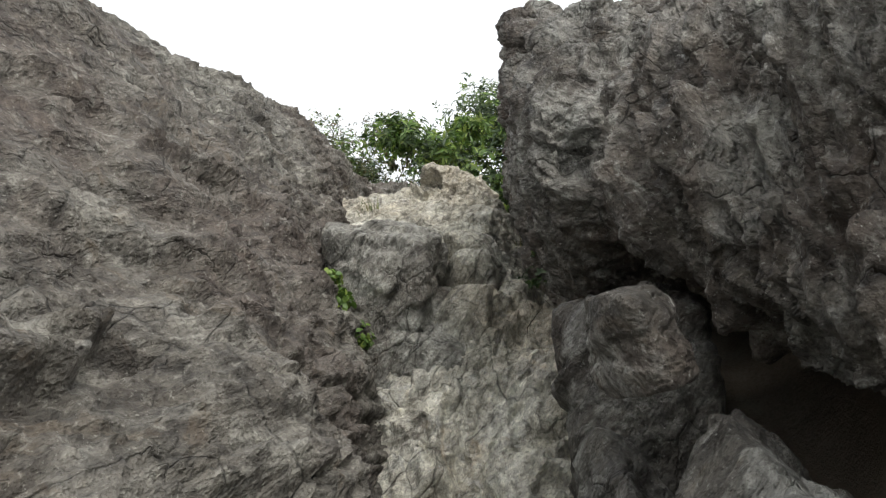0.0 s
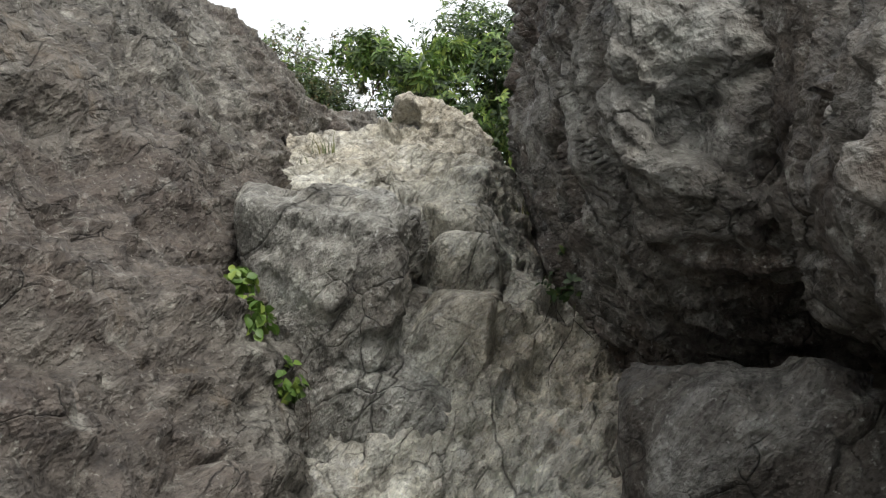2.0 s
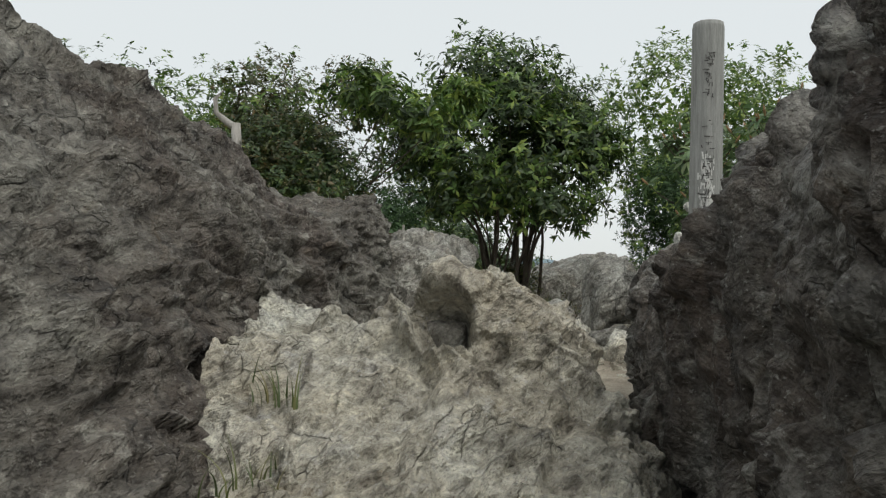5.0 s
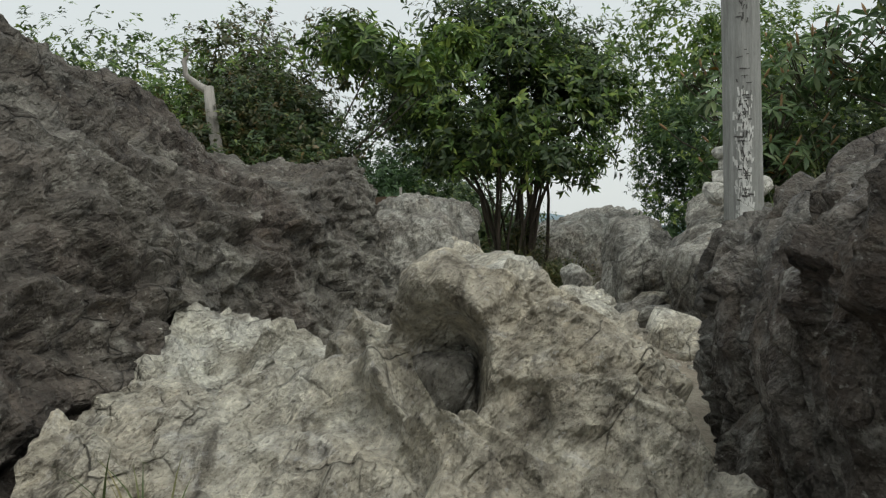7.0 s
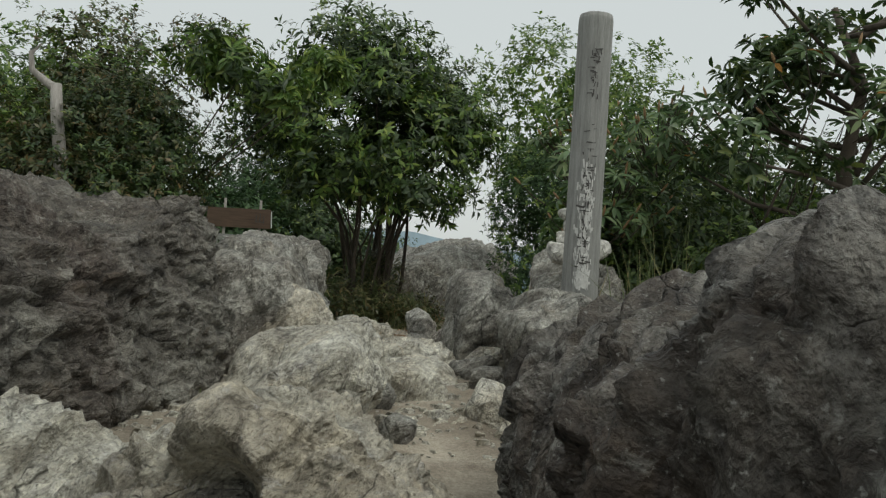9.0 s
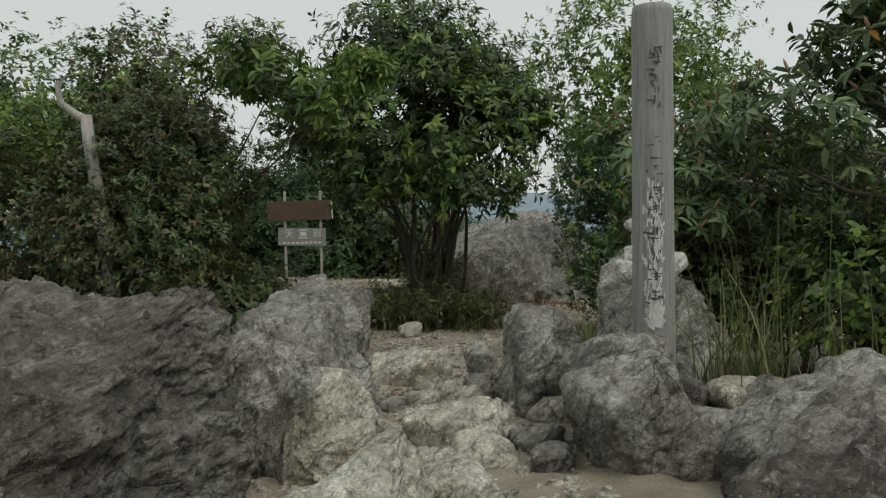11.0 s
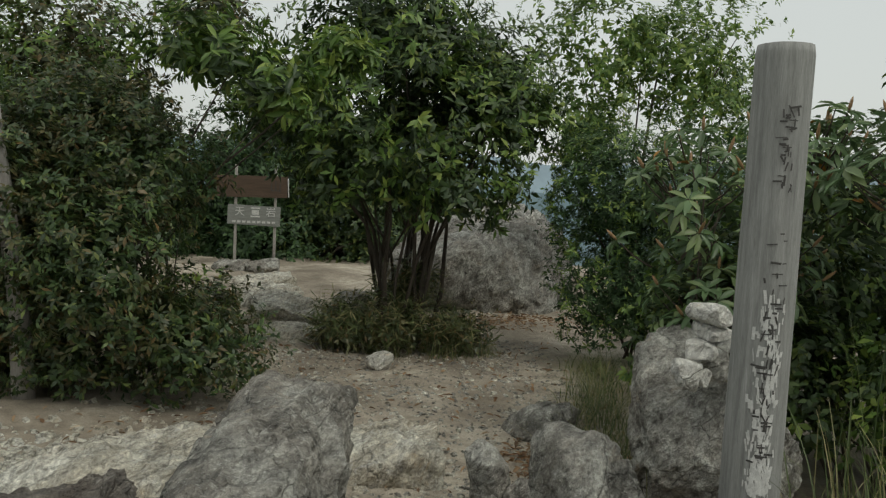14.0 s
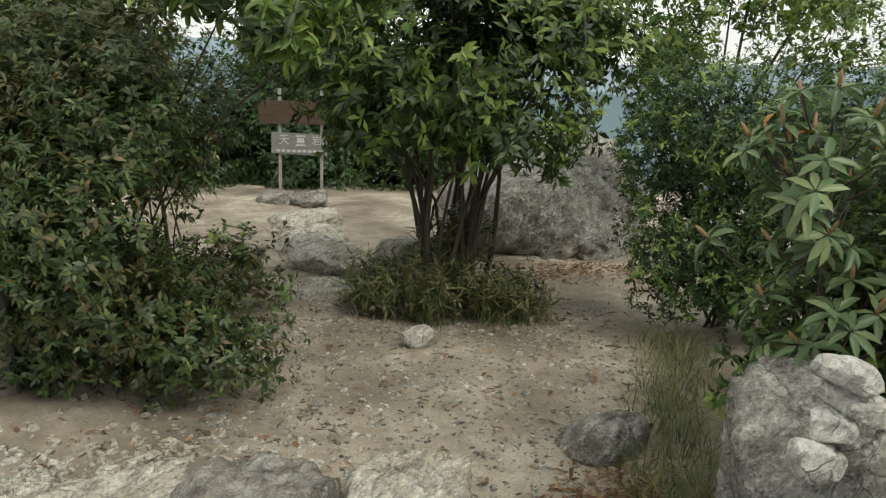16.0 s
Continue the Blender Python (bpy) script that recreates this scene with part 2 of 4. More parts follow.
# ---- shape helpers ----
def hash3(i, j, k, s):
    v = (i * 374761393 + j * 668265263 + k * 2147483647 + s * 1274126177) & 0xFFFFFFFF
    v = ((v ^ (v >> 13)) * 1274126177) & 0xFFFFFFFF
    v = ((v ^ (v >> 16)) * 2246822519) & 0xFFFFFFFF
    return ((v ^ (v >> 15)) & 0xFFFFFF) / float(0xFFFFFF)


def value_noise(p, s=0):
    f = np.floor(p).astype(np.int64)
    t = p - f
    t = t * t * t * (t * (t * 6 - 15) + 10)
    out = np.zeros(len(p))
    for a in (0, 1):
        for b in (0, 1):
            for c in (0, 1):
                w = (t[:, 0] if a else 1 - t[:, 0]) * (t[:, 1] if b else 1 - t[:, 1]) * (t[:, 2] if c else 1 - t[:, 2])
                out += w * hash3(f[:, 0] + a, f[:, 1] + b, f[:, 2] + c, s)
    return out * 2 - 1


def fractal(p, octaves=4, gain=0.5, s=0, ridged=False):
    out, amp = np.zeros(len(p)), 1.0
    for o in range(octaves):
        v = value_noise(p * 2.03 ** o + 17.3 * o, s + o)
        out += amp * ((0.5 - np.abs(v)) if ridged else v)
        amp *= gain
    return out


def facets(p, s=0, k=44.0):
    """Tilted planes over random cells, running into one another along worn edges."""
    f = np.floor(p).astype(np.int64)
    total, out = np.full(len(p), 1e-12), np.zeros(len(p))
    for a in (-1, 0, 1):
        for b in (-1, 0, 1):
            for c in (-1, 0, 1):
                i, j, m = f[:, 0] + a, f[:, 1] + b, f[:, 2] + c
                d = p - np.stack([i + hash3(i, j, m, s), j + hash3(i, j, m, s + 1), m + hash3(i, j, m, s + 2)], 1)
                tilt = np.stack([hash3(i, j, m, s + 3), hash3(i, j, m, s + 4), hash3(i, j, m, s + 5)], 1) - 0.5
                w = np.exp(-k * (d ** 2).sum(1))
                out += w * ((d * tilt).sum(1) * 1.3 + (hash3(i, j, m, s + 6) - 0.5) * 0.6)
                total += w
    return out / total


STRATA = np.array(Euler((0.35, 0.95, 0.3)).to_matrix()).T


def crag(p, size, s=0, rough=1.0, strata=STRATA, thin=1.0):
    """Height of rock relief at p, for a rock about size metres across."""
    q = (p @ strata) * np.array([thin ** -0.5, thin ** -0.5, thin])
    q = q + 0.10 * np.stack([value_noise(p * 2.5, s + 40), value_noise(p * 2.5, s + 41), value_noise(p * 2.5, s + 42)], 1)
    q = q + 0.02 * np.stack([value_noise(p * 13, s + 43), value_noise(p * 13, s + 44), value_noise(p * 13, s + 45)], 1)
    h = 0.06 * size * fractal(p / size * 1.4, 3, 0.5, s)
    h += 0.17 * rough * facets(q * np.array([2.1, 2.1, 3.0]), s + 7)
    h += 0.115 * rough * facets(q * np.array([5.0, 5.0, 7.5]), s + 9)
    h += 0.052 * rough * facets(q * np.array([12.0, 12.0, 18.0]), s + 13)
    h += 0.014 * rough * facets(p * 27.0, s + 19)
    h += 0.016 * rough * (fractal(q * np.array([13.0, 13.0, 18.0]), 4, 0.65, s + 11, True) - 0.5)
    return h


def mesh_of(name, verts, faces, smooth=True):
    me = bpy.data.meshes.new(name)
    me.from_pydata(np.asarray(verts).tolist(), [], np.asarray(faces).tolist() if not isinstance(faces, list) else faces)
    if smooth:
        me.polygons.foreach_set("use_smooth", np.ones(len(me.polygons), bool))
    me.update()
    return me


def link(name, me, mat, parent=None, label="", category="", group="", kind=""):
    ob = new(name, me)
    if mat is not None and not me.materials:
        me.materials.append(mat)
    ob.parent = parent
    return tagged(ob, label, category, group, kind)


def part(name, bm, mat, parent, label=""):
    me = bpy.data.meshes.new(name)
    bm.to_mesh(me)
    bm.free()
    return link(name, me, mat, parent, label)


def spline(table, n):
    """Rows of numbers, eased from one to the next, n rows in all."""
    t = np.asarray(table, float)
    u = np.linspace(0, len(t) - 1 - 1e-6, n)
    i = u.astype(int)
    f = (u - i).reshape(-1, *([1] * (t.ndim - 1)))
    g = lambda k: t[np.clip(k, 0, len(t) - 1)]
    a, b, c, d = g(i - 1), g(i), g(i + 1), g(i + 2)
    return 0.5 * (2 * b + (c - a) * f + (2 * a - 5 * b + 4 * c - d) * f ** 2 + (3 * b - a - 3 * c + d) * f ** 3)


def grid_faces(nu, nv):
    i, j = np.meshgrid(np.arange(nu - 1), np.arange(nv - 1), indexing="ij")
    a = (i * nv + j).ravel()
    return np.stack([a, a + nv, a + nv + 1, a + 1], 1)


def normals_of(g):
    du, dv = np.gradient(g, axis=0), np.gradient(g, axis=1)
    n = np.cross(du, dv)
    return n / (np.linalg.norm(n, axis=2, keepdims=True) + 1e-9)


def sheet(name, stations, nu, nv, mat, size, seed, out, rough=1.0, hollows=(), lie=(0.35, 0.95, 0.3), thin=1.0, **tags):
    """A rock face swept through stations of points; relief stands out to the side where out lies. hollows: centre, radius, depth."""
    g = np.stack([spline(col, nu) for col in np.swapaxes(np.asarray(stations, float), 0, 1)], 0)
    g = spline(g, nv).swapaxes(0, 1)
    n = normals_of(g)
    if (n.reshape(-1, 3) @ np.array(out)).mean() < 0:
        n = -n
    h = crag(g.reshape(-1, 3), size, seed, rough, np.array(Euler(lie).to_matrix()).T, thin).reshape(nu, nv, 1)
    for c, r, deep in hollows:
        d = np.linalg.norm((g - np.array(c)) / np.array(r), axis=2, keepdims=True)
        h = np.where(d < 1.25, h * np.clip(d - 0.4, 0.15, 1), h) - deep * np.clip((1.15 - d) / 0.5, 0, 1) + 0.02 * np.exp(-((d - 1.3) / 0.2) ** 2)
    v = (g + n * h).reshape(-1, 3)
    return link(name, mesh_of(name, v, grid_faces(nu, nv)), mat, **tags)


def boulder(name, centre, half, turn, mat, seed, level=5, rough=1.0, square=7.0, cuts=13, **tags):
    """A boulder with worn flat sides; half sizes in metres."""
    bm = bmesh.new()
    bmesh.ops.create_icosphere(bm, subdivisions=level, radius=1.0)
    d = np.array([v.co[:] for v in bm.verts])
    faces = [[v.index for v in f.verts] for f in bm.faces]
    bm.free()
    rng = np.random.RandomState(seed)
    axes = rng.normal(size=(cuts, 3))
    axes = np.concatenate([axes / np.linalg.norm(axes, axis=1, keepdims=True), np.eye(3), -np.eye(3)])
    dist = np.concatenate([rng.uniform(0.70, 1.05, cuts), rng.uniform(0.85, 1.0, 6)])
    square = square * 2.2
    r = (np.maximum(d @ axes.T, 0) / dist) ** square
    v = d / (r.sum(1) ** (1 / square))[:, None] * np.array(half) * 1.13
    v = v @ np.array(Euler([radians(a) for a in turn]).to_matrix()).T
    n = d / np.array(half)
    n = n @ np.array(Euler([radians(a) for a in turn]).to_matrix()).T
    n /= np.linalg.norm(n, axis=1, keepdims=True)
    size = float(np.mean(half)) * 2
    v = v + n * (crag(v + np.array(centre), min(size, 1.2), seed, rough * min(1.0, size)) * 0.6)[:, None]
    ob = link(name, mesh_of(name, v, faces), mat, **tags)
    ob.location = centre
    return ob


def tube(points, radii, sides=8):
    """Vertices and faces of a tapered, bent round rod."""
    p, vs, fs = [Vector(q) for q in points], [], []
    for i, q in enumerate(p):
        along = (p[min(i + 1, len(p) - 1)] - p[max(i - 1, 0)]).normalized()
        a = along.cross(Vector((0.31, 0.2, 0.93)) if abs(along.z) < 0.9 else Vector((1, 0, 0))).normalized()
        b = along.cross(a)
        for k in range(sides):
            w = 2 * math.pi * k / sides
            vs.append(q + (a * math.cos(w) + b * math.sin(w)) * radii[i])
    for i in range(len(p) - 1):
        for k in range(sides):
            m = (k + 1) % sides
            fs.append((i * sides + k, i * sides + m, (i + 1) * sides + m, (i + 1) * sides + k))
    fs.append(tuple(range(sides - 1, -1, -1)))
    fs.append(tuple(range((len(p) - 1) * sides, len(p) * sides)))
    return [v[:] for v in vs], fs


def tubes(name, list_of, mat, parent, label="", sides=6):
    vs, fs = [], []
    for pts, radii in list_of:
        v, f = tube(pts, radii, sides)
        fs += [tuple(i + len(vs) for i in q) for q in f]
        vs += v
    return link(name, mesh_of(name, vs, fs), mat, parent, label)


def box(bm, size, at, turn=(0, 0, 0), bevel=0.004):
    r = bmesh.ops.create_cube(bm, size=1.0, matrix=pose(*at, *turn) @ Matrix.Diagonal((*size, 1)))
    if bevel:
        es = list({e for v in r["verts"] for e in v.link_edges})
        bmesh.ops.bevel(bm, geom=es, offset=bevel, segments=2, affect="EDGES", profile=0.5)


# ---- ground: gully floor, summit shelf, wooded flanks and far country in one sheet ----
FLOOR_Y = np.array([-60, 0, 2.5, 4.2, 5.2, 6.0, 7.0, 8.6, 9.6, 12.0, 13.6, 15.0, 17.5, 22.0, 26.0, 31.0, 45.0, 90.0])
FLOOR_Z = np.array([-30, -1.2, 0.35, 0.85, 1.15, 1.5, 2.0, 2.62, 2.82, 2.85, 2.75, 2.62, 2.58, 2.5, 2.56, 2.5, -3.0, -30.0])


def floor_height(x, y):
    z = np.interp(y, FLOOR_Y, FLOOR_Z)
    side = np.clip(np.abs(x - 0.3) - 7.5, 0, None)
    # Ground raised behind the rocks, out of view, to keep light from leaking through.
    light_stop = (0.7 + 0.9 * np.clip((6.4 - y) / 0.8, 0, 1)) * np.clip((x - 1.5) / 0.8, 0, 1) * np.clip((10.2 - y) / 0.8, 0, 1) * np.clip((y + 6) / 4, 0, 1)
    light_stop = light_stop + 0.8 * np.clip((-x - 1.2) / 0.8, 0, 1) * np.clip((11.0 - y) / 0.8, 0, 1) * np.clip((y + 6) / 4, 0, 1)
    return z + light_stop - 0.45 * side ** 1.12


def ground_height(x, y):
    x, y = np.asarray(x, float), np.asarray(y, float)
    p = np.stack([x, y, np.zeros_like(x)], -1).reshape(-1, 3)
    fine = (0.05 * fractal(p * 0.8, 4, 0.5, 3) + 0.012 * fractal(p * 6, 3, 0.6, 5)).reshape(x.shape)
    r = np.hypot(x, y - 14)
    far = np.clip((r - 90) / 400, 0, 1)
    hills = (fractal(p / 700.0, 5, 0.5, 21).reshape(x.shape)) * 90 * np.clip((r - 300) / 900, 0, 1)
    low = np.maximum(floor_height(x, y), -160)
    return low * (1 - far) - 130 * far + hills + fine * np.clip((60 - r) / 30, 0, 1)


def spaced(lo, hi, near_lo, near_hi, step, n):
    a = np.arange(near_lo, near_hi + step / 2, step)
    up = near_hi + (hi - near_hi) * np.linspace(0, 1, n + 1)[1:] ** 3.2
    dn = near_lo - (near_lo - lo) * np.linspace(0, 1, n + 1)[1:] ** 3.2
    return np.concatenate([dn[::-1], a, up])


gx, gy = spaced(-4800, 4800, -5.0, 5.0, 0.06, 46), spaced(-4800, 4800, 2.0, 28.0, 0.07, 46)
GX, GY = np.meshgrid(gx, gy, indexing="ij")
ground = link("ground", mesh_of("ground", np.stack([GX, GY, ground_height(GX, GY)], -1).reshape(-1, 3), grid_faces(len(gx), len(gy))), SOIL, None,
              "trodden sandy soil between rocks, falling away to wooded hills", "ground", "", "structure")


def on_ground(x, y):
    return float(ground_height(np.array([x]), np.array([y]))[0])


# ---- the gully's rocks ----
sheet("rock_slab", [
    [(0.35, 1.0, -0.6), (-0.1, 1.0, 1.2), (-1.0, 1.2, 2.8), (-2.2, 1.6, 4.2), (-3.4, 2.0, 4.5), (-5.5, 2.0, 2.0)],
    [(0.35, 3.2, 0.2), (0.05, 3.3, 1.3), (-0.8, 3.5, 2.7), (-1.9, 3.9, 4.15), (-3.2, 4.0, 4.5), (-5.5, 4.0, 2.0)],
    [(0.30, 4.6, 0.7), (0.10, 4.6, 1.75), (-0.40, 4.9, 2.40), (-1.65, 5.6, 4.0), (-3.0, 5.6, 4.4), (-5.5, 5.6, 2.0)],
    [(0.18, 5.8, 1.2), (0.03, 5.7, 1.95), (-0.36, 6.1, 2.58), (-1.55, 7.0, 3.95), (-2.8, 7.0, 4.2), (-5.5, 7.0, 2.0)],
    [(-0.15, 6.8, 1.9), (-0.30, 6.9, 2.60), (-0.72, 7.2, 3.08), (-1.45, 8.2, 3.95), (-2.7, 8.2, 4.2), (-5.5, 8.2, 2.0)],
    [(-0.64, 8.3, 2.7), (-0.72, 8.3, 3.06), (-0.86, 8.5, 3.44), (-1.35, 9.3, 3.92), (-2.6, 9.3, 3.85), (-5.5, 9.3, 2.0)],
    [(-0.72, 9.8, 2.6), (-0.76, 9.8, 3.1), (-0.86, 9.9, 3.48), (-1.25, 10.3, 3.66), (-2.5, 10.2, 3.6), (-5.5, 10.2, 1.8)],
    [(-0.62, 11.2, 2.5), (-0.64, 11.2, 3.2), (-0.70, 11.15, 3.82), (-1.10, 11.2, 3.83), (-2.5, 11.3, 3.65), (-5.0, 11.3, 1.8)],
    [(-0.76, 11.75, 2.5), (-0.78, 11.7, 3.2), (-0.82, 11.65, 3.74), (-1.3, 11.7, 3.70), (-2.5, 11.9, 3.45), (-5.0, 11.8, 1.8)],
], 760, 330, ROCK_SLAB, 1.3, 11, (0.8, 0, 0.6), 0.5, lie=(0.15, 0.64, 0.1), thin=1.7, label="huge grey-brown rock slab leaning beside the gully", category="rock")

sheet("rock_step", [
    [(-0.45, 3.6, 0.4), (0.1, 3.5, 0.75), (0.6, 3.5, 0.75), (1.2, 3.6, 0.5)],
    [(-0.35, 4.9, 0.9), (0.2, 4.8, 1.15), (0.65, 4.8, 1.15), (1.2, 4.9, 0.9)],
    [(-0.35, 5.6, 1.2), (0.25, 5.5, 1.38), (0.62, 5.5, 1.35), (1.2, 5.6, 1.2)],
    [(-0.35, 5.95, 1.5), (0.25, 5.85, 1.62), (0.58, 5.85, 1.62), (1.2, 5.9, 1.4)],
    [(-0.35, 6.25, 1.9), (0.2, 6.13, 1.95), (0.62, 6.2, 1.92), (1.2, 6.2, 1.75)],
    [(-0.38, 6.6, 2.2), (0.15, 6.5, 2.2), (0.62, 6.5, 2.14), (1.2, 6.5, 1.95)],
    [(-0.5, 7.2, 2.4), (0.1, 7.1, 2.4), (0.62, 7.0, 2.36), (1.2, 7.0, 2.1)],
], 300, 170, ROCK_PALE, 0.8, 23, (0, -0.5, 0.9), 0.9, label="worn stepped rock floor of the gully", category="rock")

boulder("step_boulder", (-0.09, 6.66, 2.43), (0.26, 0.42, 0.25), (3, 2, -6), ROCK_GREY, 5, 6, 1.1, 12, 9, label="blocky pale grey boulder wedged across the gully", category="boulder")
boulder("boulder", (0.0, 6.60, 2.05), (0.24, 0.40, 0.26), (0, 0, 6), ROCK_GREY, 6, 6, 0.75, 12, 7, label="dark rock supporting the wedged boulder", category="boulder")
for k, (px, py, pz, hx, hy, hz) in enumerate(((0.25, 6.58, 2.10, 0.14, 0.24, 0.20), (0.27, 6.86, 2.32, 0.14, 0.26, 0.17), (0.28, 7.18, 2.46, 0.16, 0.38, 0.14))):
    boulder("rock_ledge", (px, py, pz), (hx, hy, hz), (0, 3, 4 * k - 3), ROCK_PALE, 60 + k, 5, 0.5, 11, 6,
            label="pale foot-polished rock ledge in the gully", category="rock", group="ledges of the gully")

sheet("crest_rock", [
    [(-0.55, 6.6, 2.3), (-0.25, 6.65, 2.50), (0.05, 6.75, 2.48), (0.38, 6.8, 2.36), (0.60, 6.8, 2.1)],
    [(-0.60, 7.15, 2.60), (-0.30, 7.12, 2.70), (0.05, 7.15, 2.57), (0.38, 7.2, 2.52), (0.60, 7.3, 2.2)],
    [(-0.64, 7.55, 2.78), (-0.30, 7.50, 2.83), (0.02, 7.55, 2.74), (0.38, 7.55, 2.72), (0.60, 7.7, 2.3)],
    [(-0.60, 7.85, 2.86), (-0.30, 7.85, 2.95), (0.0, 7.85, 2.90), (0.38, 7.80, 2.82), (0.60, 7.9, 2.35)],
    [(-0.66, 8.12, 3.04), (-0.28, 8.12, 3.03), (0.0, 8.12, 2.99), (0.38, 8.05, 2.95), (0.60, 8.1, 2.4)],
    [(-0.70, 8.35, 3.09), (-0.22, 8.28, 3.12), (-0.02, 8.24, 3.15), (0.27, 8.20, 3.08), (0.54, 8.3, 2.5)],
    [(-0.72, 8.6, 3.15), (-0.36, 8.5, 3.08), (-0.06, 8.36, 3.27), (0.22, 8.38, 3.20), (0.50, 8.6, 2.6)],
    [(-0.74, 9.0, 3.12), (-0.36, 8.9, 3.04), (0.0, 8.85, 3.18), (0.20, 8.85, 3.10), (0.48, 9.0, 2.6)],
    [(-0.50, 9.7, 2.65), (-0.25, 9.6, 2.72), (0.0, 9.6, 2.8), (0.3, 9.6, 2.75), (0.55, 9.7, 2.6)],
], 380, 200, ROCK_PALE, 0.6, 31, (0, -0.4, 0.9), 0.58, [((-0.08, 8.22, 3.12), (0.075, 0.13, 0.10), 0.13)], label="pale humped crest rock with a weathered hollow", category="rock")
boulder("boulder", (-0.085, 8.34, 3.08), (0.05, 0.04, 0.065), (0, 0, 0), ROCK_GREY, 88, 4, 0.3, 4, 6, label="grey rounded stone sitting in the hollow", category="stone")

# the overhanging mass above the crevice, its near face leaning back
overhang = sheet("overhang_rock", [
    [(1.9, 5.7, 2.6), (1.1, 5.75, 2.4), (0.90, 5.62, 2.50), (0.88, 5.65, 2.7), (1.0, 5.75, 2.9), (1.5, 5.9, 3.0), (2.6, 6.2, 3.1)],
    [(1.8, 5.3, 2.5), (1.05, 5.3, 2.28), (0.77, 5.18, 2.42), (0.80, 5.28, 2.72), (0.93, 5.45, 2.92), (1.5, 5.7, 3.08), (2.6, 6.0, 3.2)],
    [(1.8, 5.0, 2.3), (1.1, 4.95, 2.12), (0.85, 4.80, 2.25), (0.89, 4.88, 2.6), (1.05, 5.05, 2.90), (1.5, 5.3, 3.15), (2.6, 5.5, 3.4)],
    [(1.9, 4.6, 2.1), (1.25, 4.65, 1.95), (1.02, 4.50, 2.08), (1.07, 4.52, 2.45), (1.24, 4.65, 2.85), (1.7, 4.9, 3.25), (2.8, 5.0, 3.6)],
    [(2.1, 4.1, 1.7), (1.45, 4.2, 1.55), (1.22, 4.05, 1.75), (1.28, 4.0, 2.35), (1.48, 4.1, 2.9), (1.9, 4.3, 3.4), (3.0, 4.3, 3.8)],
    [(2.4, 3.2, 1.2), (1.75, 3.3, 1.0), (1.55, 3.15, 1.4), (1.60, 3.05, 2.3), (1.85, 3.1, 3.0), (2.4, 3.2, 3.5), (3.2, 3.2, 3.9)],
    [(2.8, 2.0, 0.7), (2.15, 2.1, 0.4), (1.95, 1.9, 1.0), (2.0, 1.8, 2.2), (2.3, 1.8, 3.0), (2.8, 2.0, 3.5), (3.6, 2.0, 3.9)],
], 420, 300, ROCK_CRAG, 1.0, 71, (-0.7, -0.5, 0.5), 0.9, lie=(1.87, 0.1, 0.1), thin=1.7, label="huge dark overhanging rock above a black crevice", category="rock")
overhang.location.x = 0.13
boulder("boulder", (0.845, 4.74, 2.055), (0.10, 0.13, 0.115), (5, -10, 12), ROCK_CRAG, 12, 6, 2.2, 8, 14, label="knobbly grey boulder at the mouth of a crevice", category="boulder")
boulder("boulder", (0.90, 4.62, 1.47), (0.18, 0.29, 0.40), (18, 30, 12), ROCK_DARK, 13, 6, 0.9, 8, 9, label="dark angular boulder sloping below the crevice", category="boulder")
boulder("boulder", (0.90, 5.65, 1.76), (0.22, 0.34, 0.42), (0, 0, 5), ROCK_DARK, 14, 6, 0.9, 8, 10, label="dark low boulder under the overhanging rocks", category="boulder")
boulder("boulder", (0.80, 5.15, 1.42), (0.14, 0.24, 0.36), (0, 8, 0), ROCK_DARK, 15, 5, 0.9, 8, 10, label="dark wedge of rock at the crevice floor", category="boulder")
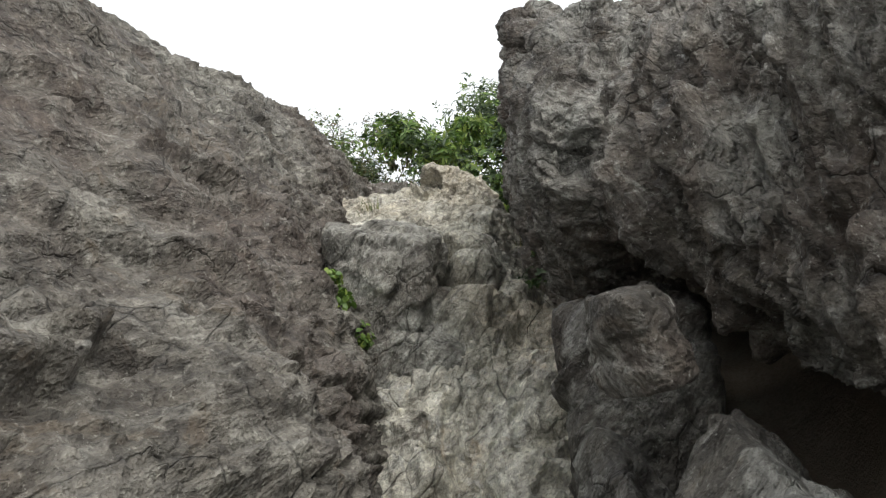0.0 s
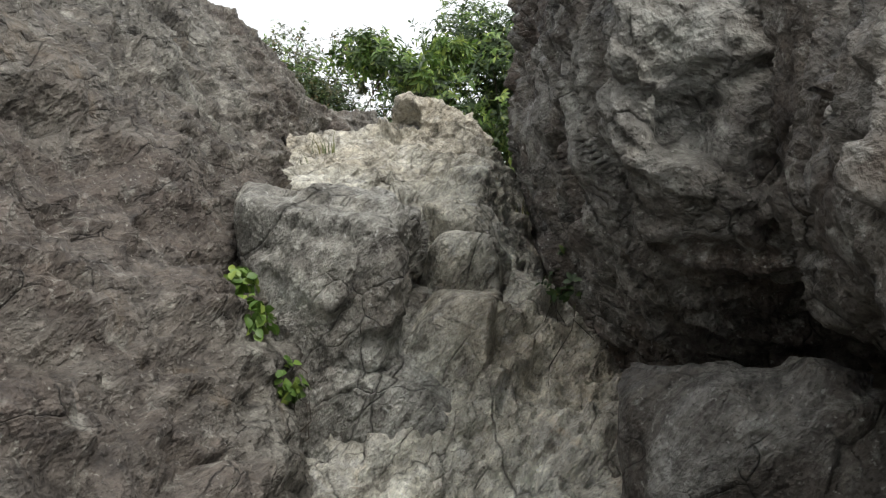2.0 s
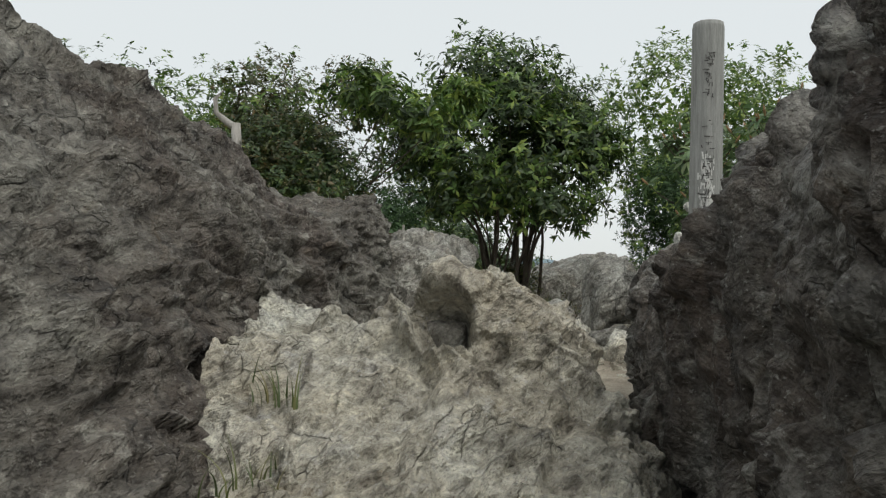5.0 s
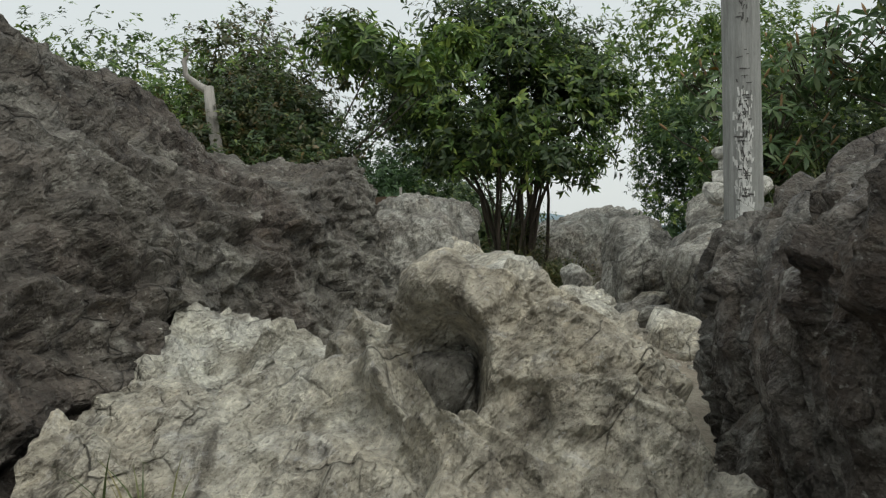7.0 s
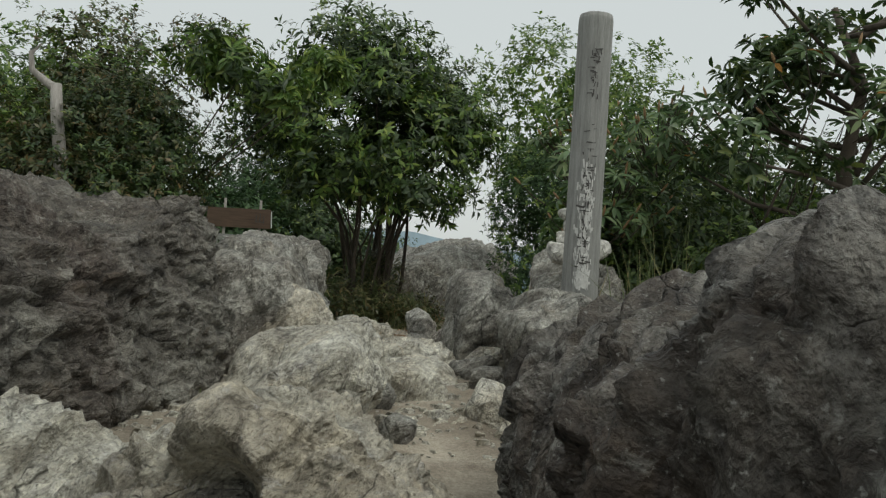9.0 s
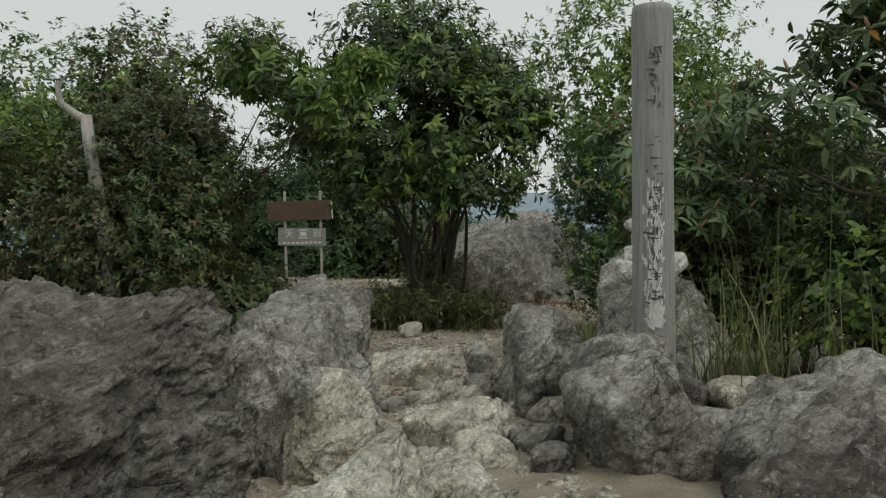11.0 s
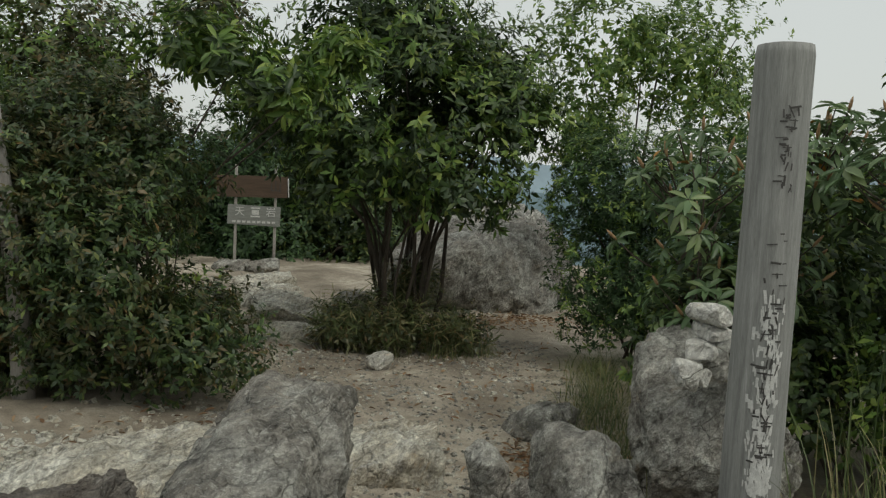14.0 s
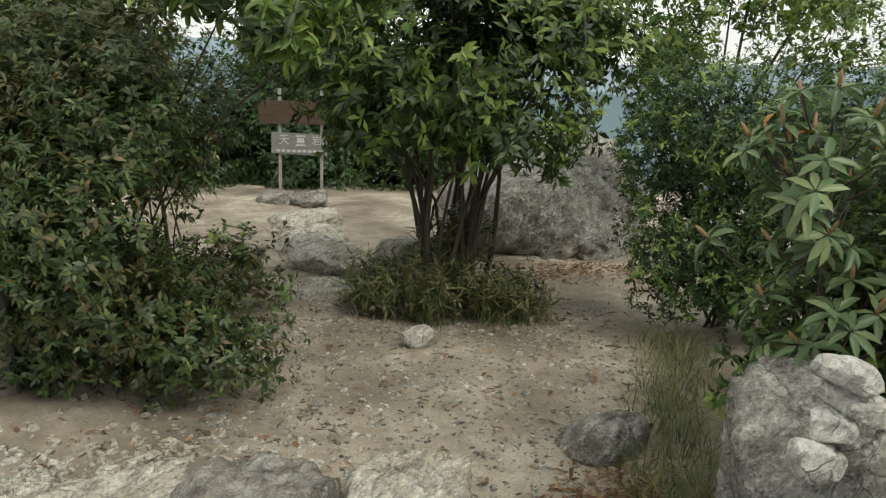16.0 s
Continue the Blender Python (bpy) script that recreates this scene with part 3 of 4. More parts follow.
sheet("rock_wall", [
    [(2.6, 6.2, 2.3), (2.0, 6.0, 2.25), (1.9, 5.75, 2.5), (1.9, 5.7, 2.7), (1.9, 5.8, 3.0), (2.2, 6.1, 3.2), (3.6, 5.8, 3.0)],
    [(1.6, 6.4, 2.2), (1.25, 6.1, 2.15), (1.06, 5.78, 2.35), (0.90, 5.62, 2.7), (0.95, 5.7, 3.0), (1.4, 6.0, 3.2), (3.6, 5.8, 3.0)],
    [(1.3, 6.6, 2.1), (1.0, 6.2, 2.10), (0.80, 5.86, 2.33), (0.65, 5.62, 2.72), (0.72, 5.72, 3.02), (1.2, 6.2, 3.35), (3.6, 6.2, 3.0)],
    [(0.95, 6.8, 2.0), (0.80, 6.5, 2.10), (0.66, 6.25, 2.40), (0.60, 6.2, 2.9), (0.65, 6.3, 3.24), (0.95, 6.6, 3.50), (3.6, 6.6, 3.0)],
    [(0.72, 7.0, 1.9), (0.66, 6.95, 2.2), (0.58, 6.9, 2.6), (0.55, 6.9, 3.0), (0.56, 6.95, 3.50), (0.88, 7.1, 3.72), (3.6, 7.2, 3.0)],
    [(0.66, 7.6, 2.1), (0.62, 7.6, 2.4), (0.56, 7.6, 2.7), (0.53, 7.6, 3.1), (0.60, 7.7, 3.48), (1.05, 7.8, 3.62), (3.6, 7.8, 3.0)],
    [(0.62, 8.4, 2.3), (0.56, 8.4, 2.6), (0.52, 8.4, 2.8), (0.50, 8.4, 3.12), (0.62, 8.5, 3.32), (1.2, 8.6, 3.48), (3.6, 8.7, 3.0)],
    [(0.76, 9.1, 2.4), (0.68, 9.1, 2.6), (0.60, 9.1, 2.85), (0.56, 9.1, 3.12), (0.70, 9.2, 3.33), (1.35, 9.3, 3.52), (3.6, 9.5, 3.0)],
    [(1.05, 9.7, 2.4), (1.0, 9.7, 2.6), (0.95, 9.7, 2.8), (1.0, 9.75, 3.05), (1.2, 9.8, 3.25), (1.7, 9.9, 3.40), (3.6, 10.2, 2.9)],
    [(1.45, 10.4, 2.3), (1.4, 10.4, 2.5), (1.4, 10.4, 2.7), (1.45, 10.4, 2.85), (1.7, 10.5, 3.0), (2.1, 10.5, 3.1), (3.6, 10.9, 2.7)],
], 520, 300, ROCK_CRAG, 0.8, 47, (-0.9, 0, 0.4), 0.62, lie=(1.87, 0.1, 0.1), thin=1.9, label="dark craggy rock wall along the gully", category="rock")

# Added cap: the wall top's stronger light is put in as paler rock.
boulder("boulder", (1.75, 9.55, 3.02), (0.72, 0.85, 0.46), (4, -8, 14), ROCK_GREY, 48, 6, 0.9, 7, 9, label="broad lichen-spotted cap added over the lit top of the rock wall", category="boulder")

# ---- rocks of the summit shelf ----
for centre, half, turn, mat, seed, lvl, label in (
    ((-0.56, 12.45, 3.18), (0.40, 0.95, 0.50), (0, 4, 6), ROCK_GREY, 21, 6, "grey domed boulder beside the worn path"),
    ((-0.28, 11.6, 2.98), (0.24, 0.30, 0.34), (0, 14, 20), ROCK_PALE, 22, 6, "pale angular boulder in the path"),
    ((-0.14, 9.75, 3.02), (0.19, 0.30, 0.28), (0, 0, 8), ROCK_PALE, 72, 5, "pale rock behind the crest of the gully"),
    ((-0.04, 10.55, 2.90), (0.26, 0.40, 0.30), (8, 5, -12), ROCK_PALE, 23, 6, "pale foot-worn rock at the top of the gully"),
    ((0.25, 11.3, 2.78), (0.30, 0.40, 0.22), (4, 0, 15), ROCK_PALE, 24, 6, "pale low rock worn by feet"),
    ((0.42, 12.3, 2.82), (0.28, 0.45, 0.22), (4, 0, -10), ROCK_PALE, 73, 6, "pale broken rock in the middle of the path"),
    ((0.63, 13.72, 2.88), (0.12, 0.20, 0.27), (0, -8, 0), ROCK_GREY, 25, 5, "narrow upright rock blade"),
    ((0.84, 13.45, 2.84), (0.12, 0.16, 0.20), (0, 8, 30), ROCK_GREY, 74, 5, "small upright grey rock"),
    ((1.16, 13.45, 2.82), (0.20, 0.20, 0.20), (0, 0, 10), ROCK_GREY, 75, 5, "low broken grey rock beside leaf litter"),
    ((1.00, 12.85, 3.14), (0.22, 0.28, 0.35), (0, 6, 10), ROCK_GREY, 26, 6, "brownish upright boulder beside the path"),
    ((1.27, 11.72, 3.02), (0.28, 0.34, 0.36), (0, 0, 20), ROCK_GREY, 27, 6, "grey rounded boulder with pale lichen"),
    ((1.34, 12.20, 3.22), (0.28, 0.18, 0.21), (0, 8, -12), ROCK_GREY, 28, 6, "flat grey boulder at the foot of the post"),
    ((1.72, 12.10, 3.00), (0.17, 0.22, 0.20), (0, 0, 10), ROCK_DARK, 76, 5, "dark stone between the post and the grass"),
    ((1.95, 12.02, 3.08), (0.17, 0.18, 0.12), (0, 0, 10), ROCK_PALE, 29, 5, "small pale stone beside the grass"),
    ((1.62, 11.55, 2.90), (0.20, 0.22, 0.20), (0, 0, 40), ROCK_GREY, 77, 5, "low grey stone among the rocks"),
    ((2.30, 11.4, 2.95), (0.62, 0.60, 0.36), (0, -8, 10), ROCK_GREY, 78, 6, "broad low grey rock by the grass"),
    ((1.96, 13.95, 3.12), (0.46, 0.55, 0.62), (0, -6, 15), ROCK_GREY, 30, 6, "big grey boulder carrying a small cairn"),
    ((-0.02, 14.70, 2.66), (0.35, 0.58, 0.32), (0, 0, 4), ROCK_PALE, 32, 6, "pale domed stone set in the soil"),
    ((-1.60, 13.85, 2.74), (0.62, 0.6, 0.25), (0, 0, 25), ROCK_PALE, 33, 6, "pale flat rock at the edge of the bushes"),
    ((-0.75, 14.35, 2.68), (0.40, 0.45, 0.30), (0, 0, 0), ROCK_GREY, 34, 5, "low grey rock in the trodden soil"),
    ((1.32, 15.75, 2.62), (0.28, 0.22, 0.20), (0, 0, 30), ROCK_GREY, 35, 5, "small grey stone on the path"),
    ((-0.13, 17.75, 2.66), (0.13, 0.11, 0.10), (0, 0, 30), ROCK_WHITE, 36, 4, "white stone lying on the path"),
    ((-1.45, 21.4, 2.50), (0.62, 0.9, 0.26), (0, 6, 10), ROCK_PALE, 79, 6, "pale broken rocks beside the branching path"),
    ((-1.35, 19.6, 2.50), (0.42, 0.5, 0.16), (0, 4, 35), ROCK_PALE, 95, 5, "pale broken rocks beside the branching path"),
    ((-2.1, 22.6, 2.48), (0.55, 0.7, 0.24), (4, 0, -15), ROCK_PALE, 96, 5, "pale broken rocks beside the branching path"),
    ((-2.5, 24.2, 2.50), (0.60, 0.6, 0.22), (0, -4, 20), ROCK_PALE, 97, 5, "pale broken rocks beside the branching path"),
    ((-0.5, 20.9, 2.66), (0.35, 0.5, 0.34), (0, 0, 30), ROCK_GREY, 80, 5, "grey rock beside the tree"),
    ((-2.75, 26.0, 2.60), (0.36, 0.3, 0.2), (0, 0, 10), ROCK_GREY, 81, 5, "grey stone at the foot of the sign"),
    ((-3.4, 26.0, 2.60), (0.36, 0.3, 0.18), (0, 0, -10), ROCK_GREY, 82, 5, "grey stone at the foot of the sign"),
):
    boulder("boulder", centre, half, turn, mat, seed, lvl, 0.75, label=label, category="boulder", group="rocks of the summit shelf")
boulder("far_outcrop", (1.75, 25.4, 2.85), (1.6, 3.0, 0.95), (0, -16, 8), ROCK_GREY, 41, 6, 1.2, label="broad grey outcrop at the end of the path", category="rock")

rng = np.random.RandomState(5)
for k in range(46):
    x, y = rng.uniform(-0.35, 1.05), rng.uniform(9.9, 13.4)
    h = rng.uniform(0.05, 0.15)
    boulder("path_stone", (x, y, on_ground(x, y) + h * 0.25), (h * rng.uniform(0.8, 1.3), h * rng.uniform(0.8, 1.3), h * rng.uniform(0.6, 1.0)), tuple(rng.uniform(-25, 25, 3)),
            ROCK_PALE if k % 4 else ROCK_GREY, 200 + k, 3, 0.6, 10, 8, label="pale angular stone on the worn path", category="stone", group="stones of the worn path")

# ---- cairn: stones piled on the big boulder ----
for k, (x, y, z, hx, hy, hz, tilt, mat) in enumerate((
        (1.60, 13.42, 3.70, 0.10, 0.09, 0.10, 20, ROCK_PALE), (1.70, 13.42, 3.68, 0.05, 0.05, 0.06, 10, ROCK_PALE), (1.80, 13.48, 3.72, 0.08, 0.08, 0.06, 0, ROCK_GREY),
        (1.96, 13.46, 3.74, 0.12, 0.10, 0.10, -12, ROCK_PALE), (1.72, 13.52, 3.83, 0.16, 0.11, 0.065, 4, ROCK_PALE), (1.88, 13.56, 3.86, 0.10, 0.10, 0.05, -6, ROCK_PALE),
        (1.78, 13.52, 3.93, 0.13, 0.10, 0.045, -4, ROCK_PALE), (1.75, 13.51, 4.03, 0.13, 0.10, 0.06, 3, ROCK_PALE))):
    boulder("cairn_stone", (x + 0.06, y, z), (hx * 0.85, hy * 0.85, hz * 0.85), (0, tilt, 17 * k), ROCK_WHITE if mat is ROCK_PALE else mat, 300 + k, 4, 0.35, 10, 9, label="pale flat stone piled in a small cairn", category="stone", group="stones of the cairn")

# ---- the inscribed post ----
post = tagged(new("wooden_post"), "weathered grey round wooden post with flaking painted characters", "post")
post.location = (1.61, 12.46, 0)
zs = np.linspace(3.05, 5.36, 60)
vs, fs, sides = [], [], 40
for i, z in enumerate(zs):
    for k in range(sides):
        w = 2 * math.pi * k / sides
        r = 0.128 - 0.004 * (z - 3.05) + 0.005 * float(noise.noise((3 * math.cos(w), 3 * math.sin(w), z * 0.5))) + 0.0025 * float(noise.noise((14 * math.cos(w), 14 * math.sin(w), z * 2.0)))
        r -= 0.014 * max(0.0, 1 - abs(((w - 4.72 + 0.05 * math.sin(2 * z)) + math.pi) % (2 * math.pi) - math.pi) / 0.07)
        if i == len(zs) - 1:
            r -= 0.006
        vs.append((r * math.cos(w), r * math.sin(w), z))
for i in range(len(zs) - 1):
    for k in range(sides):
        m = (k + 1) % sides
        fs.append((i * sides + k, i * sides + m, (i + 1) * sides + m, (i + 1) * sides + k))
fs.append(tuple((len(zs) - 1) * sides + k for k in range(sides)))
link("pole", mesh_of("pole", vs, fs), POSTWOOD, post)


def on_post(bm, w, z, wide, high, lift=0.003, tilt=0.0):
    """A thin bent patch of paint on the pole's round face; w: degrees from its front."""
    cols = 3
    rows = []
    for j in (0, 1):
        row = []
        for i in range(cols + 1):
            u = (i / cols - 0.5) * wide
            a = radians(-90 + w) + (u + tilt * (j - 0.5) * high) / 0.126
            r = 0.1275 - 0.004 * (z - 3.05) + lift
            row.append(bm.verts.new((r * math.cos(a), r * math.sin(a), z + (j - 0.5) * high + tilt * u * -0.3)))
        rows.append(row)
    for i in range(cols):
        bm.faces.new((rows[0][i], rows[0][i + 1], rows[1][i + 1], rows[1][i]))


rng = np.random.RandomState(9)
white, black = bmesh.new(), bmesh.new()
for k in range(330):
    z = 3.45 + 0.85 * rng.rand() ** 1.5
    on_post(white, -12 + rng.normal() * 12, z, rng.uniform(0.003, 0.014), rng.uniform(0.012, 0.06), 0.003 + 0.000004 * k, rng.normal() * 0.12)
tagged(part("white_paint", white, WHITEPAINT, post, "flaked white paint remains"), kind="stuff")
for z0, dense in ((5.05, 12), (4.92, 12), (4.80, 9), (4.55, 3), (4.46, 2), (4.36, 5), (4.24, 7), (4.12, 9), (4.00, 10), (3.88, 9), (3.76, 12), (3.62, 10)):
    for k in range(dense):
        flat = rng.rand() < 0.5
        on_post(black, -10 + rng.normal() * 9, z0 + rng.uniform(-0.05, 0.05), rng.uniform(0.015, 0.05) if flat else rng.uniform(0.004, 0.009), rng.uniform(0.004, 0.010) if flat else rng.uniform(0.015, 0.05), 0.0055 + 0.00003 * k, rng.normal() * 0.3)
tagged(part("painted_stroke", black, DARKPAINT, post, "flaked black brush strokes, mostly worn away"), kind="stuff")


# ---- plants ----
LEAF_V = np.array([(0, 0, 0), (-0.5, 0.35, 0.10), (0, 0.42, 0.0), (0.5, 0.35, 0.10), (-0.42, 0.72, 0.07), (0, 0.76, -0.03), (0.42, 0.72, 0.07), (0, 1.0, -0.10)])
LEAF_F = np.array([(0, 2, 1), (0, 3, 2), (1, 2, 5), (1, 5, 4), (2, 3, 6), (2, 6, 5), (4, 5, 7), (5, 6, 7)])
LEAF_S = np.array([(0, 0, 0), (-0.5, 0.5, 0.08), (0.5, 0.5, 0.08), (0, 1.0, -0.05)])
LEAF_SF = np.array([(0, 2, 1), (1, 2, 3)])


def leaves_mesh(name, at, way, up, length, width, fine=False):
    """One leaf at each place, pointing along way."""
    lv, lf = (LEAF_V, LEAF_F) if fine else (LEAF_S, LEAF_SF)
    y = way / (np.linalg.norm(way, axis=1, keepdims=True) + 1e-9)
    x = np.cross(y, up)
    x /= np.linalg.norm(x, axis=1, keepdims=True) + 1e-9
    z = np.cross(x, y)
    v = at[:, None] + lv[None, :, 0:1] * (x * width[:, None])[:, None] + lv[None, :, 1:2] * (y * length[:, None])[:, None] + lv[None, :, 2:3] * (z * length[:, None])[:, None]
    f = lf[None] + (np.arange(len(at)) * len(lv))[:, None, None]
    return mesh_of(name, v.reshape(-1, 3), f.reshape(-1, 3))


def tufts(rng, blobs, count, hollow=0.55, gap=0.15, low=-0.8):
    """Places of twig ends inside rounded masses, with gaps, and their outward ways."""
    vol = np.array([b[3] * b[4] * b[5] for b in blobs]) ** 0.72
    pick = rng.choice(len(blobs), count * 3, p=vol / vol.sum())
    b = np.array(blobs, float)[pick]
    d = rng.normal(size=(count * 3, 3))
    d /= np.linalg.norm(d, axis=1, keepdims=True)
    r = hollow + (1.05 - hollow) * rng.rand(count * 3) ** 0.7
    p = b[:, :3] + d * b[:, 3:] * r[:, None] * (1 + 0.28 * fractal(d * 2.2 + b[:, :3], 3, 0.6, 8))[:, None]
    keep = (fractal(p * 1.3, 3, 0.6, int(rng.randint(99))) > -0.6 + gap) & (d[:, 2] > low)
    return p[keep][:count], d[keep][:count]


def crown(name, rng, blobs, count, per, length, width, mat, parent, fine=False, hollow=0.55, gap=0.15, droop=0.25, label=""):
    p, d = tufts(rng, blobs, count, hollow, gap)
    n = len(p)
    axis = d + np.array([0, 0, 0.5]) + rng.normal(size=(n, 3)) * 0.35
    axis /= np.linalg.norm(axis, axis=1, keepdims=True)
    at, ax = np.repeat(p, per, 0), np.repeat(axis, per, 0)
    side = rng.normal(size=(n * per, 3))
    side -= ax * (side * ax).sum(1, keepdims=True)
    side /= np.linalg.norm(side, axis=1, keepdims=True)
    way = side + ax * rng.uniform(-0.1, 0.8, (n * per, 1)) - np.array([0, 0, droop])
    at = at - ax * rng.uniform(0, 0.10, (n * per, 1)) * (length / 0.12)
    ln = length * rng.uniform(0.6, 1.2, n * per)
    return link(name, leaves_mesh(name, at, way, ax, ln, width * ln / length, fine), mat, parent, label)


def limbs(rng, base, blobs, count, r0, spread=2.0):
    """Bent stems from the base into the masses."""
    out = []
    for i in range(count):
        b = blobs[rng.randint(len(blobs))]
        end = Vector(b[:3]) + Vector(rng.uniform(-0.6, 0.6, 3) * np.array(b[3:]))
        start = Vector(base) + Vector((*rng.uniform(-1.5, 1.5, 2) * r0 * spread, -0.15))
        bend = Vector((*rng.uniform(-0.15, 0.15, 2), 0.0))
        mid = Vector((start.x + (end.x - start.x) * 0.28, start.y + (end.y - start.y) * 0.28, start.z + (end.z - start.z) * 0.5)) + bend
        pts = [start, start.lerp(mid, 0.5) + bend * 0.5, mid, mid.lerp(end, 0.5) - bend * 0.4, end]
        r = r0 * rng.uniform(0.45, 1.0)
        out.append(([q[:] for q in pts], [r, r * 0.82, r * 0.62, r * 0.4, r * 0.12]))
    return out


def bush(name, base, blobs, layers, seed, stems=10, r0=0.035, spread=2.0, label="", category="bush", group="", bark=None):
    """Stems and one crown for each layer of (twigs, leaves a twig, length, width, material, detailed, hollow, gap)."""
    rng = np.random.RandomState(seed)
    ob = tagged(new(name), label, category, group)
    ob.location = (base[0], base[1], on_ground(base[0], base[1]) if base[2] is None else base[2])
    base = ob.location
    rel = [(b[0] - base[0], b[1] - base[1], b[2] - base[2], b[3], b[4], b[5]) for b in blobs]
    for pts, radii in limbs(rng, (0, 0, 0), rel, stems, r0, spread):
        v, f = tube(pts, radii, 7)
        link("stem", mesh_of("stem", v, f), bark or BARK, ob)
    for count, per, length, width, mat, fine, hollow, gap in layers:
        crown("crown", rng, rel, count, per, length, width, mat, ob, fine, hollow, gap)
    return ob


bush("summit_tree", (0.2, 19.6, None), [(0.2, 19.5, 5.3, 1.9, 1.5, 1.2), (-0.2, 19.4, 6.5, 1.3, 1.1, 0.95), (1.0, 19.8, 5.95, 1.1, 1.0, 1.0), (-1.3, 19.3, 5.6, 0.9, 0.9, 0.75), (1.2, 19.2, 5.7, 0.7, 0.8, 0.5), (-0.5, 19.0, 4.8, 0.9, 0.9, 0.6), (0.7, 18.9, 4.6, 0.8, 0.8, 0.55)],
     [(4600, 7, 0.15, 0.048, LEAF_DARK, False, 0.05, 0.2), (900, 7, 0.16, 0.05, LEAF_FRESH, False, 0.8, 0.3)], 51, 26, 0.05, 5.0, "multi-stemmed broadleaf tree with glossy dark leaves", "tree")
bush("undergrowth", (0.3, 19.2, None), [(-0.55, 19.0, 2.85, 0.5, 0.5, 0.45), (0.85, 19.1, 2.8, 0.5, 0.5, 0.38), (0.1, 18.9, 2.85, 0.5, 0.4, 0.45), (0.2, 19.6, 3.2, 0.5, 0.4, 0.5)],
     [(800, 7, 0.24, 0.014, GRASS, False, 0.1, 0.1), (700, 6, 0.09, 0.034, LEAF_OLIVE, False, 0.2, 0.1)], 60, 6, 0.01, 20.0, "low scrub and dry grass around the tree stems", "undergrowth")
thick = [((-2.3, 15.9, None), [(-2.0, 15.4, 3.3, 0.55, 0.6, 0.55), (-2.6, 15.2, 3.8, 0.8, 0.7, 0.9), (-2.5, 15.9, 4.6, 0.8, 0.8, 0.8), (-3.1, 16.3, 5.1, 0.8, 0.8, 0.7)], LEAF_DARK, LEAF_OLIVE, 3600, 0.085),
         ((-3.9, 16.0, None), [(-3.6, 15.6, 4.0, 1.0, 0.8, 1.3), (-4.6, 15.8, 3.9, 1.0, 0.8, 1.3), (-3.3, 16.5, 4.8, 0.9, 0.9, 0.8)], LEAF_OLIVE, LEAF_DARK, 4200, 0.09),
         ((-5.8, 16.2, None), [(-5.6, 15.8, 4.2, 1.0, 0.9, 1.6), (-6.6, 16.2, 4.2, 1.2, 1.0, 1.8), (-5.2, 17.0, 5.0, 1.2, 1.1, 0.9)], LEAF_FRESH, LEAF_DARK, 4200, 0.10),
         ((-2.8, 19.2, None), [(-3.5, 18.8, 5.0, 0.9, 1.0, 1.0), (-4.0, 19.2, 5.9, 1.1, 1.1, 1.1), (-2.4, 19.4, 6.4, 0.7, 0.8, 0.7)], LEAF_OLIVE, LEAF_FRESH, 2300, 0.12),
         ((-5.5, 20.5, None), [(-5.2, 20.0, 5.3, 1.5, 1.3, 1.6), (-7.0, 20.2, 5.5, 1.6, 1.3, 1.8)], LEAF_FRESH, LEAF_DARK, 2200, 0.13)]
for k, (base, blobs, main, second, n, size) in enumerate(thick):
    back = 0.9 if k < 3 else 0.0
    base = (base[0], base[1] + back, None)
    blobs = [(x, y + back, z, rx, ry, rz) for x, y, z, rx, ry, rz in blobs] + [(base[0] + dx, base[1] - 0.35, 3.0, 0.75, 0.6, 0.5) for dx in (-0.6, 0.5)]
    bush("thicket", base, blobs, [(n, 7, size, size * 0.36, main, False, 0.2, 0.05 if k < 3 else 0.18), (n // 3, 7, size, size * 0.36, second, False, 0.6, 0.1)], 90 + k, 14 if k < 3 else 5, 0.03, 4.0,
         ("dense dark-leaved thicket beside the path", "dense olive and brown leaved thicket", "bright green leafy thicket", "tall olive-leaved shrub behind the thicket", "tall fresh green trees on the skyline")[k], "bush", "thickets around the summit")
bush("young_tree", (-2.9, 17.2, None), [(-1.1, 16.5, 5.45, 0.5, 0.5, 0.28), (-1.8, 16.7, 5.8, 0.6, 0.6, 0.4), (-0.6, 16.9, 5.85, 0.4, 0.5, 0.25)],
     [(240, 7, 0.17, 0.045, LEAF_FRESH, True, 0.3, 0.35), (130, 7, 0.15, 0.045, LEAF_DARK, True, 0.3, 0.35)], 121, 4, 0.03, 2.0, "young tree with yellow-green leaves leaning over the path", "tree")
for k, (x, y, z, rx, rz) in enumerate(((-7.5, 28.5, 4.2, 2.4, 2.4), (-4.4, 29.5, 4.0, 2.2, 2.0), (-1.6, 30.0, 3.8, 1.9, 1.8), (-3.0, 32.0, 5.5, 2.6, 2.2), (0.2, 31.0, 3.3, 1.2, 1.3))):
    bush("backing_trees", (x, y, None), [(x, y, z, rx, 1.3, rz), (x - 0.8, y, z - 1.2, rx, 1.2, 1.4), (x + 0.9, y - 0.3, z - 1.3, rx * 0.8, 1.2, 1.3)],
         [(4200, 6, 0.17, 0.065, LEAF_NEEDLE if k % 2 else LEAF_DARK, False, 0.3, 0.0)], 110 + k, 8, 0.06, 6.0, "dark broadleaf trees closing the clearing", "trees", "trees behind the clearing")
